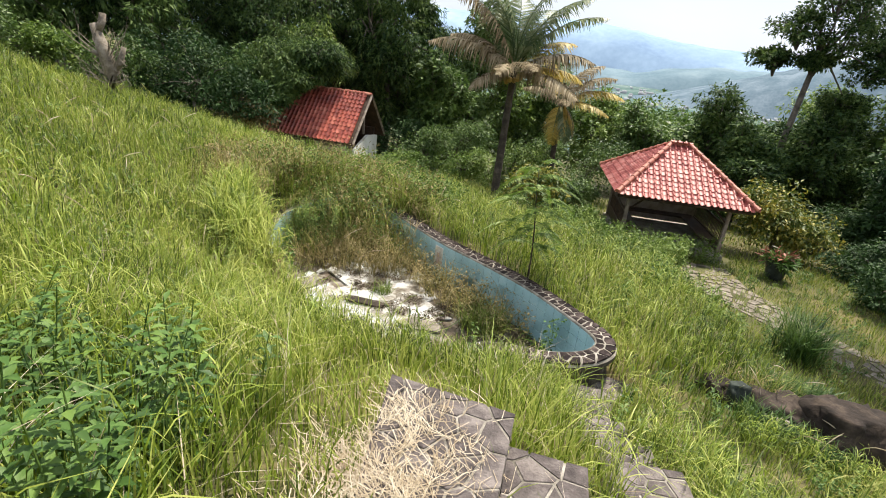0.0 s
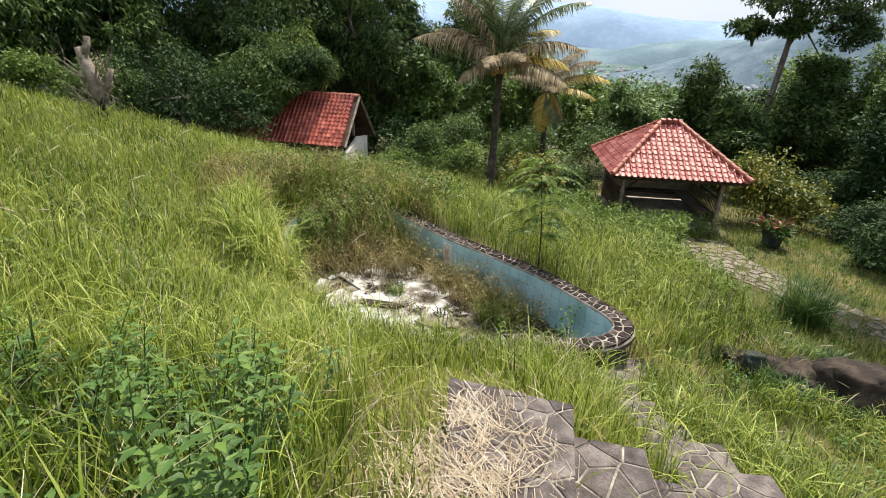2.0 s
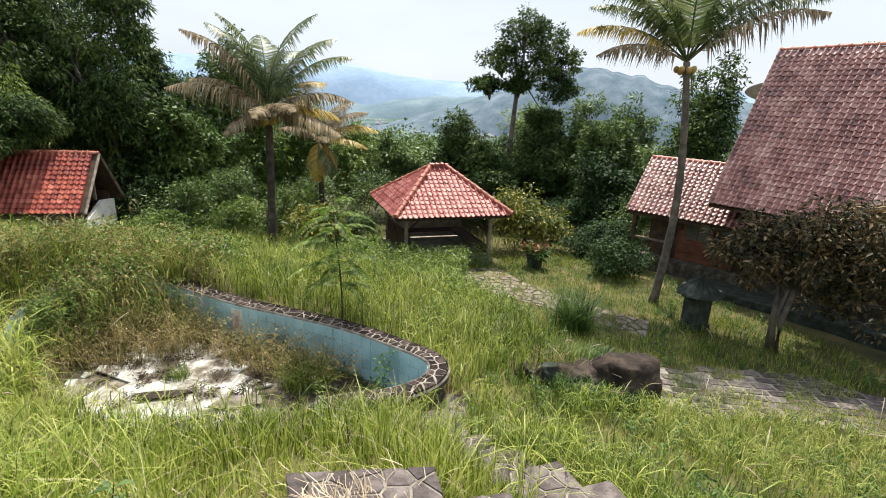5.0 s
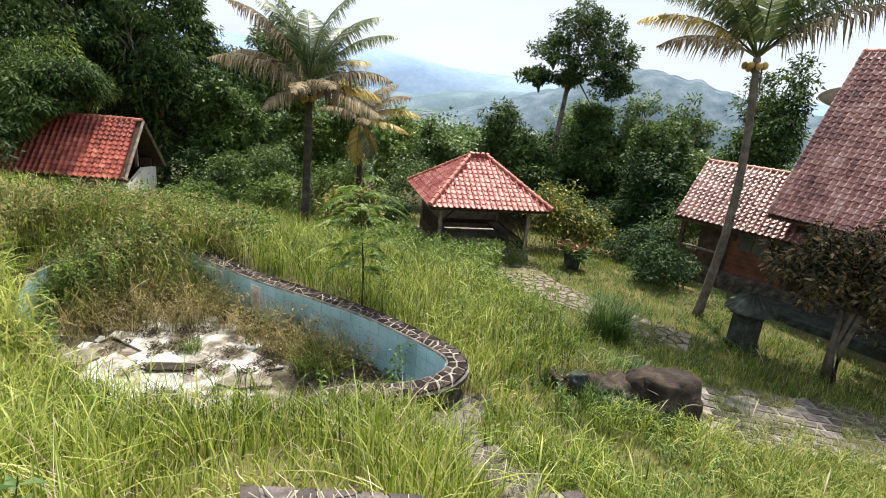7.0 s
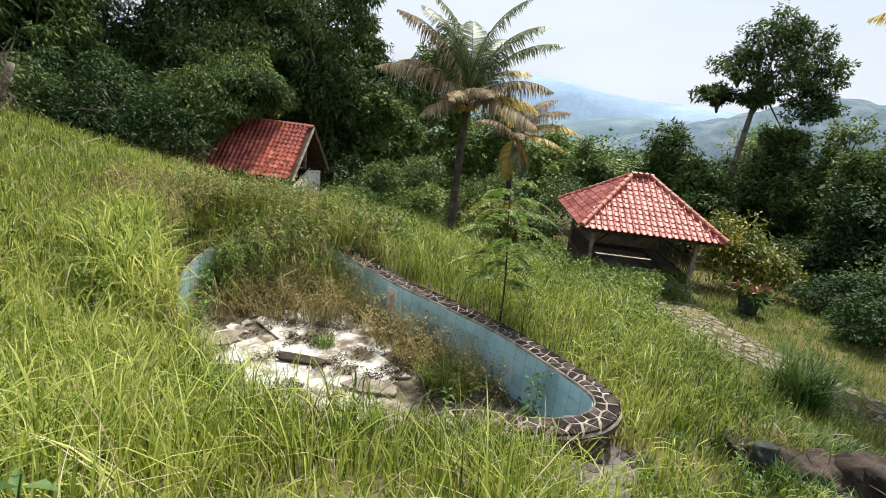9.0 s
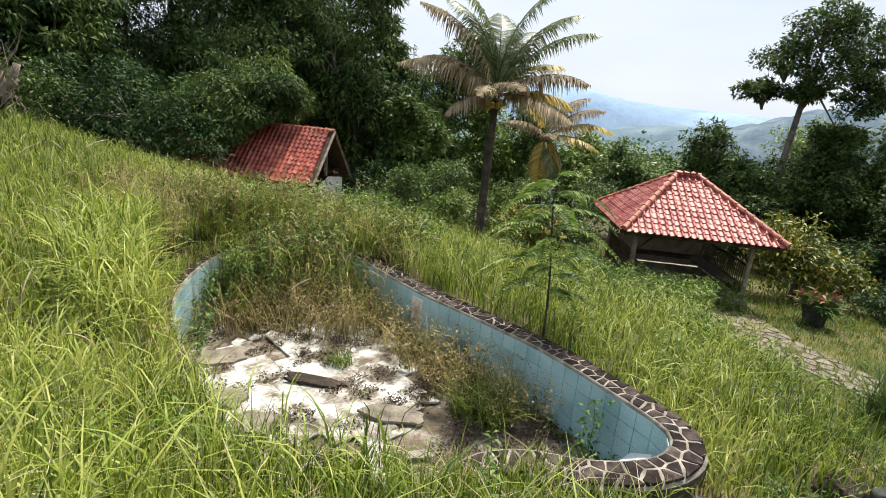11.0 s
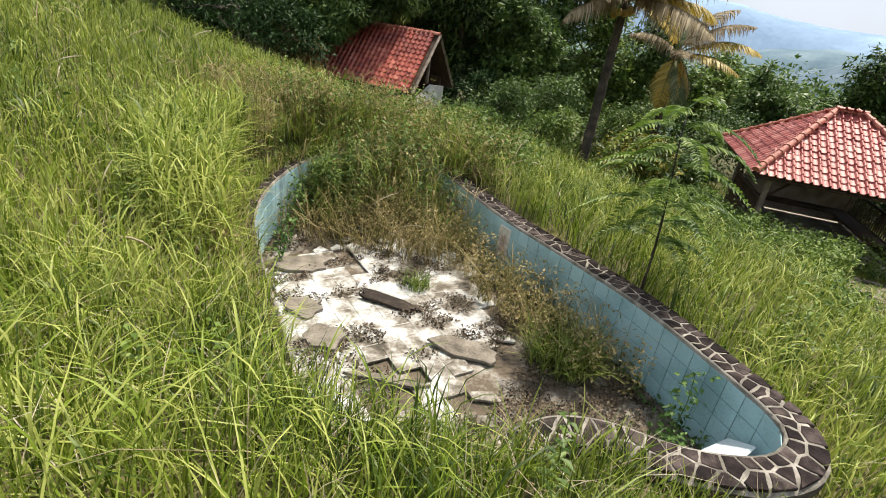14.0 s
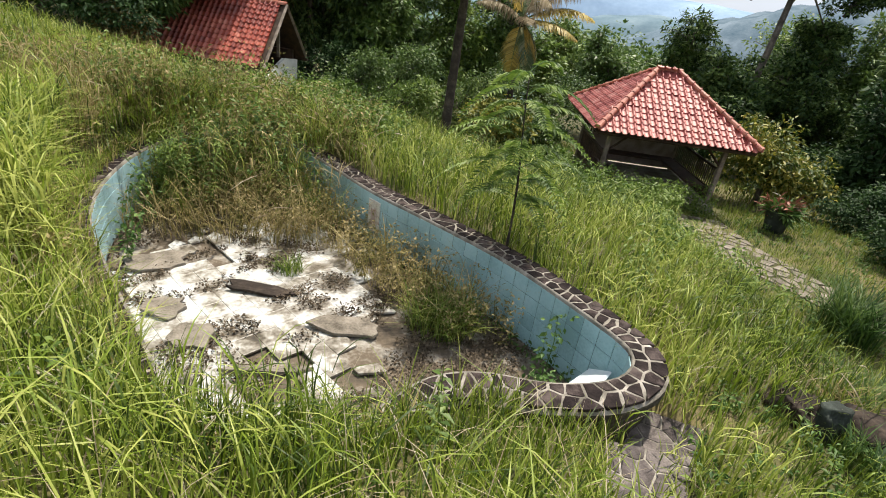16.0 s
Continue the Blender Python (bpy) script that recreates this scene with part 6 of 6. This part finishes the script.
meadow("leafy_weeds", "light green leafy weeds along the pool terrace", 1300, (-1.5, 6.5, 8.5, 16), lambda x, y: ((x - 4.3) * 0.6 + (y - 12.8) * 0.4 > -0.3) | (patchy(x, y, 2.3, 9) > 0.8), (0.3, 0.7), LEAF_LIGHT, 0.085, 8)
meadow("leafy_weeds", "low mixed weeds below the steps", 1900, (2.6, 13.5, 1.5, 15), lambda x, y: patchy(x, y, 1.9, 6) > 0.45, (0.1, 0.32), WEED, 0.06, 7)
meadow("leafy_weeds", "weeds hanging over the pool's earthy edge", 900, (-4.4, -1.0, 6.0, 12), lambda x, y: (rim_distance(x, y) < 0.62) & (x < -0.8), (0.2, 0.5), BROWN_WEED, 0.06, 7)
meadow("leafy_weeds", "green weeds round the pool's overgrown end", 800, (-4.4, 0.6, 11.0, 14.0), lambda x, y: rim_distance(x, y) < 1.6, (0.4, 0.95), LEAF_LIGHT, 0.08, 7)
meadow("leafy_weeds", "rank weeds in front of the gazebo", 420, (4.6, 8.4, 13.2, 15.1), None, (0.45, 0.85), LEAF_LIGHT, 0.085, 8)
meadow("leafy_weeds", "scattered weeds on the upper slope", 700, (-11, -3, 3, 15), lambda x, y: patchy(x, y, 1.1, 4) > 0.5, (0.3, 0.6), LEAF_LIGHT, 0.07, 7)


def seed_heads(n, box4, where, z0=None):
    """Thin nodding stalks with feathery pale heads."""
    p = scatter(n, *box4, where, 0.0) if z0 is None else z0
    h, lean = rng.uniform(0.5, 0.85, len(p)), rng.uniform(0.3, 0.8, len(p))
    bm = bmesh.new()
    for q, a, b in zip(p, h, lean):
        az = rng.uniform(0, math.tau)
        d = Vector((math.cos(az), math.sin(az), 0))
        line = [Vector(q) + d * a * b * t ** 3 + UP * a * (t - 0.22 * b * t ** 4) for t in (0, 0.4, 0.7, 0.86, 0.95, 1.03)]
        tube(bm, line, [0.002, 0.0018, 0.002, 0.007, 0.007, 0.002], 4, False)
    return tagged(part("seed_heads", bm, STRAW), "nodding feathery grass seed heads", "grass", kind="stuff")


seed_heads(90, (-5, 0, 10.8, 14.5), None)
seed_heads(110, (-8, 2, 4.5, 13), lambda x, y: np.hypot(x - 0.4, y - 2.8) > 3.0)
seed_heads(60, (5, 12, 2.5, 7.5), None)
pp = pool_spots(60, lambda x, y: y > 9.3)
seed_heads(0, None, None, np.column_stack(pp))

# tall tussock below the path, and tussock on the boulder
for cx, cy, n, h in ((7.4, 8.9, 260, 1.15), (7.8, 9.2, 200, 1.0), (6.1, 7.0, 500, 0.62), (6.9, 7.2, 400, 0.5), (5.2, 5.9, 300, 0.5), (5.9, 5.65, 300, 0.45)):
    a, r = rng.uniform(0, math.tau, n), rng.uniform(0, 0.45, n)
    x, y = cx + r * np.cos(a), cy + r * np.sin(a)
    weeds("tussock", "tussock of long arching dark green grass", x, y, hill(x, y) - 0.02, rng.uniform(0.6, 1.1, n) * h, TUSSOCK, 0, 0, (0.2, 0.9), (0.012, 0.026))


# ---- boulders, paths and garden things ----
def boulder(x, y, sx, sy, sz, rz, seed, label, material):
    bm = bmesh.new()
    bmesh.ops.create_icosphere(bm, subdivisions=4, radius=1.0)
    for v in bm.verts:
        c = v.co
        k = 1 + 0.34 * noise.fractal(c * 1.3 + Vector((seed, 0, 0)), 0.7, 2.0, 7) + 0.12 * noise.noise(c * 3.5 + Vector((0, seed, 0))) + 0.06 * noise.noise(c * 8)
        c *= k
        c.x, c.y, c.z = max(-0.8, min(0.8, c.x)) * sx, c.y * sy, max(-0.5, min(0.75, c.z)) * sz
    ob = part("boulder", bm, material, m=pose(x, y, ground_z(x, y) + 0.2 * sz, 0, 0, rz), smooth=True)
    return tagged(ob, label, "rock", "boulders below the pool")


boulder(6.3, 6.05, 0.7, 0.5, 0.8, -28, 1, "large dark brown boulder with grass over its top", ROCK)
boulder(5.6, 6.35, 0.5, 0.4, 0.44, -20, 3, "dark boulder half buried under dry grass", ROCK)
boulder(4.8, 6.65, 0.3, 0.26, 0.26, 30, 6, "low dark stone half hidden by grass", ROCK)
boulder(4.98, 6.42, 0.2, 0.12, 0.4, 10, 4, "upright grey stone in the grass", MOSS_STONE)
boulder(5.35, 6.05, 0.24, 0.2, 0.24, 0, 8, "pale grey stone in the grass", CONCRETE)
boulder(-5.2, 6.6, 0.22, 0.2, 0.3, 0, 9, "brown clod of stone showing in the slope", ROCK)

n = 8000
x, y = rng.uniform(6, 12.6, n), rng.uniform(3.2, 7.6, n)
ok = inside(x, y, np.array(PATH_LOW)) & (patchy(x, y, 2.1, 3) > 0.44)
x, y = x[ok], y[ok]
weeds("grass", "sparse grass growing in the path's joints", x, y, hill(x, y), rng.uniform(0.08, 0.36, len(x)), GRASS_DARK, 0, 0, (0.3, 1.1))
low_path = tagged(new("path"), "path of grey oblong pavers with pale joints", "path", kind="structure")
bm = bmesh.new()
px, py = np.meshgrid(np.arange(6, 13, 0.2), np.arange(3, 7.8, 0.2))
ins = inside(px, py, np.array(PATH_LOW))
for a, b in zip(px[ins], py[ins]):
    q = [bm.verts.new((a + dx, b + dy, ground_z(a + dx, b + dy) + 0.012)) for dx, dy in ((-0.1, -0.1), (0.1, -0.1), (0.1, 0.1), (-0.1, 0.1))]
    bm.faces.new(q)
bmesh.ops.remove_doubles(bm, verts=bm.verts, dist=0.02)
part("joint_bed", bm, MORTAR, low_path)
ca, sa = math.cos(radians(-27)), math.sin(radians(-27))
for a in range(-8, 9):
    for b in range(-9, 10):
        cx, cy = 9.3 + ca * a * 0.46 - sa * b * 0.27, 5.6 + sa * a * 0.46 + ca * b * 0.27
        cx, cy = cx + ca * 0.2 * (b % 2), cy + sa * 0.2 * (b % 2)
        if not inside(np.array([cx]), np.array([cy]), np.array(PATH_LOW))[0] or stone_g.random() < 0.08:
            continue
        corner = []
        for u, v in ((-0.19, -0.1), (0.19, -0.1), (0.19, 0.1), (-0.19, 0.1)):
            u, v = u + stone_g.uniform(-0.02, 0.02), v + stone_g.uniform(-0.015, 0.015)
            x, y = cx + ca * u - sa * v, cy + sa * u + ca * v
            corner.append((x, y, ground_z(x, y) + 0.016))
        part("paver", stone_mesh(corner, UP, 0.014, stone_g), STONE_PALE, low_path)
far_path = tagged(new("path"), "worn half-buried stone path to the gazebo", "path", kind="structure")
for cell in cells(scatter_seeds(PATH_FAR, 0.3, stone_g), PATH_FAR, 0.07):
    if stone_g.random() < 0.85:
        part("slab", stone_mesh([(x, y, ground_z(x, y) + 0.012) for x, y in cell], UP, 0.014, stone_g), SLAB, far_path)
n = 4500
x, y = rng.uniform(6, 10.2, n), rng.uniform(8, 14.8, n)
ok = inside(x, y, np.array(PATH_FAR)) & (patchy(x, y, 2.4, 2) > 0.36)
x, y = x[ok], y[ok]
weeds("grass", "thin worn grass over the gazebo path", x, y, hill(x, y), rng.uniform(0.06, 0.3, len(x)), GRASS_DARK, 0, 0, (0.3, 1.1))


for poly, top in TREADS[5:]:
    a = np.array(poly)
    x, y = rng.uniform(a[:, 0].min(), a[:, 0].max(), 260), rng.uniform(a[:, 1].min(), a[:, 1].max(), 260)
    ok = inside(x, y, a) & (patchy(x, y, 5.0, 3.0) > 0.5)
    x, y = x[ok], y[ok]
    weeds("grass", "sparse grass growing in the joints of the steps", x, y, np.full(len(x), top), rng.uniform(0.05, 0.22, len(x)), GRASS, 0, 0, (0.3, 1.1))


def lantern():
    x, y = 10.97, 8.46
    z = ground_z(x, y)
    top = thing("stone_lantern", "mossy stone garden lantern with a ribbed pagoda cap", "lantern", pose(x, y, z))
    part("base", boxed((-0.28, -0.28, -0.1), (0.28, 0.28, 0.12), 0.03), MOSS_STONE, top)
    part("shaft", boxed((-0.24, -0.24, 0.12), (0.24, 0.24, 0.78), 0.03), MOSS_STONE, top)
    part("lamp_house", boxed((-0.29, -0.29, 0.78), (0.29, 0.29, 0.95), 0.02), MOSS_STONE, top)
    bm = bmesh.new()
    n = 48
    rings = []
    for r, zz in ((0.54, 0.92), (0.52, 0.96), (0.38, 1.06), (0.22, 1.2), (0.06, 1.3)):
        rings.append([bm.verts.new((r * math.cos(k * math.tau / n), r * math.sin(k * math.tau / n), zz + (0.028 if k % 3 == 0 else 0.0))) for k in range(n)])
    for a, b in zip(rings, rings[1:]):
        for k in range(n):
            bm.faces.new((a[k], a[(k + 1) % n], b[(k + 1) % n], b[k]))
    bm.faces.new(rings[0][::-1])
    bm.faces.new(rings[-1])
    cap = part("cap", bm, MOSS_STONE, top, "ribbed grey-green cap")
    part("finial", tube(bmesh.new(), [(0, 0, 1.29), (0, 0, 1.36), (0, 0, 1.42)], [0.05, 0.06, 0.02], 8), MOSS_STONE, cap)


lantern()


def planter():
    x, y = 10.0, 14.2
    z = ground_z(x, y)
    top = thing("planter", "garden pot with a rosette of green and red leaves", "plant pot", pose(x, y, z))
    part("pot", tube(bmesh.new(), [(0, 0, 0), (0, 0, 0.3), (0, 0, 0.55), (0, 0, 0.6)], [0.22, 0.27, 0.33, 0.36], 14), MOSS_STONE, top, smooth=True)
    for material, n, hi in ((WEED, 40, 0.62), (RED_LEAF, 18, 0.8)):
        a = rng.uniform(0, math.tau, n)
        c = np.column_stack([0.3 * np.cos(a) * rng.random(n), 0.3 * np.sin(a) * rng.random(n), rng.uniform(0.55, hi, n)])
        v, f = leaf_cloud(c, np.full(n, 0.2), np.full(n, 7), 0.28, -0.3, 0.6, 0.25)
        part("leaf", mesh_np("leaf", v, f), material, top)


planter()


def dead_stump():
    x, y = -8.75, 13.35
    top = thing("dead_tree", "weathered pollarded dead tree with bare twigs", "tree", pose(x, y, ground_z(x, y) - 0.1))
    g = random.Random(4)
    bm = bmesh.new()
    tube(bm, [(0, 0, 0), (-0.05, 0, 0.5), (0.02, 0, 0.95), (-0.12, 0, 1.5), (-0.3, 0, 2.1)], [0.2, 0.15, 0.19, 0.16, 0.1], 8)
    for a, b, r in (((0.02, 0, 0.9), (0.35, 0.1, 1.6), 0.1), ((-0.25, 0, 1.9), (-0.1, 0.1, 2.35), 0.12), ((0, 0, 1.2), (-0.35, -0.1, 1.45), 0.08), ((0.1, 0, 1.1), (0.3, 0.1, 1.3), 0.09)):
        tube(bm, [a, Vector(a).lerp(Vector(b), 0.55) + Vector((0.06, 0, 0.0)), b], [r, r * 0.75, r * 0.7], 6)
    part("trunk", bm, BARK_PALE, top, smooth=True)
    for k in range(46):
        a = Vector((g.uniform(-0.9, 0.5), g.uniform(-0.2, 0.2), g.uniform(0.6, 2.0)))
        b = a + Vector((g.uniform(-0.45, 0.35), g.uniform(-0.2, 0.2), g.uniform(0.15, 0.6)))
        part("twig", tube(bmesh.new(), [Vector((-0.05, 0, a.z * 0.7)).lerp(a, 0.2), a, b], [0.014, 0.01, 0.004], 4), BARK_PALE, top)


dead_stump()


def dish():
    x, y = 18.5, 12.6
    z = ground_z(x, y)
    top = thing("satellite_dish", "grey mesh satellite dish on a pole behind the house", "satellite dish", pose(x, y, z))
    h = 4.2 - z
    part("pole", tube(bmesh.new(), [(0, 0, 0), (0, 0, h)], 0.05, 8), METAL, top)
    bm = bmesh.new()
    m = Matrix.Translation((0, 0, h)) @ Matrix.Rotation(radians(-14), 4, "X") @ Matrix.Rotation(radians(10), 4, "Y")
    rings = [[bm.verts.new(m @ Vector((r * math.cos(t), r * math.sin(t), 0.42 * r * r))) for t in np.linspace(0, math.tau, 24, endpoint=False)] for r in (0.1, 0.35, 0.6, 0.85, 1.0)]
    for a, b in zip(rings, rings[1:]):
        for k in range(24):
            bm.faces.new((a[k], a[(k + 1) % 24], b[(k + 1) % 24], b[k]))
    bmesh.ops.wireframe(bm, faces=bm.faces, thickness=0.01)
    part("reflector", bm, METAL, top)
    part("feed_arm", tube(bmesh.new(), [m @ Vector((0.6, 0, 0.15)), m @ Vector((0, 0, 0.75))], 0.015, 5), METAL, top)


dish()

# sapling by the pool wall and young plants
def sapling():
    """A slender stem with long feathered leaves in tiers."""
    x, y = 1.95, 8.46
    z = ground_z(x, y) - 0.05
    top = thing("sapling", "young slender tree with feathery compound leaves by the pool wall", "tree", pose(x, y, z))
    h = 2.0 - z
    stem = [Vector((-0.1 * t + 0.03 * math.sin(5 * t), 0.02 * math.sin(7 * t), h * t)) for t in np.linspace(0, 1, 8)]
    part("trunk", tube(bmesh.new(), stem, [0.02 * (1 - 0.75 * k / 7) for k in range(8)], 6), BARK_DARK_BACKLIT, top, smooth=True)
    g = random.Random(61)
    for k in range(30):
        f = 0.36 + 0.64 * k / 29
        i = min(int(f * 7), 6)
        at = stem[i].lerp(stem[i + 1], f * 7 - i)
        a = k * 2.4 + g.uniform(-0.3, 0.3)
        ln = (0.95 - 0.5 * max(0.0, f - 0.6)) * g.uniform(0.6, 1.0) * (0.6 + 0.5 * min(1, (f - 0.3) * 4))
        rise = g.uniform(0.25, 0.6) + 0.5 * max(0, f - 0.75)
        d = Vector((math.cos(a), math.sin(a), 0))
        line = [at + d * ln * t + UP * ln * (rise * t - 0.75 * t * t) for t in np.linspace(0, 1, 7)]
        branch = part("branch", tube(bmesh.new(), line, [0.006 * (1 - 0.7 * j / 6) for j in range(7)], 4), WEED, top)
        verts, faces = [], []
        side = Vector((-d.y, d.x, 0))
        for j in range(20):
            t = 0.18 + 0.82 * j / 19
            m = min(int(t * 6), 5)
            p = line[m].lerp(line[m + 1], t * 6 - m)
            ll = 0.13 * math.sin(math.pi * (0.22 + 0.68 * t)) * g.uniform(0.8, 1.15)
            for s in (-1, 1):
                e = (side * s + d * 0.45).normalized() * ll
                w = d * ll * 0.15
                o = len(verts)
                verts += [p, p + e * 0.5 + w + UP * 0.008, p + e - UP * ll * g.uniform(0.1, 0.4), p + e * 0.5 - w + UP * 0.008]
                faces += [(o, o + 1, o + 2), (o, o + 2, o + 3)]
        tagged(part("foliage", mesh_np("foliage", np.array([tuple(v) for v in verts]), np.array(faces)), LEAF_LIGHT, branch), kind="stuff")


sapling()

# dry grass lying over the boulder
a, r = rng.uniform(0, math.tau, 420), rng.uniform(0, 0.4, 420)
x, y = 5.7 + 1.3 * r * np.cos(a), 6.75 + r * np.sin(a)
weeds("dry_grass", "dry straw-coloured grass hanging over the boulder", x, y, hill(x, y) - 0.02, rng.uniform(0.3, 0.62, 420), BROWN_WEED, 0, 0, (0.4, 1.2), (0.006, 0.014))
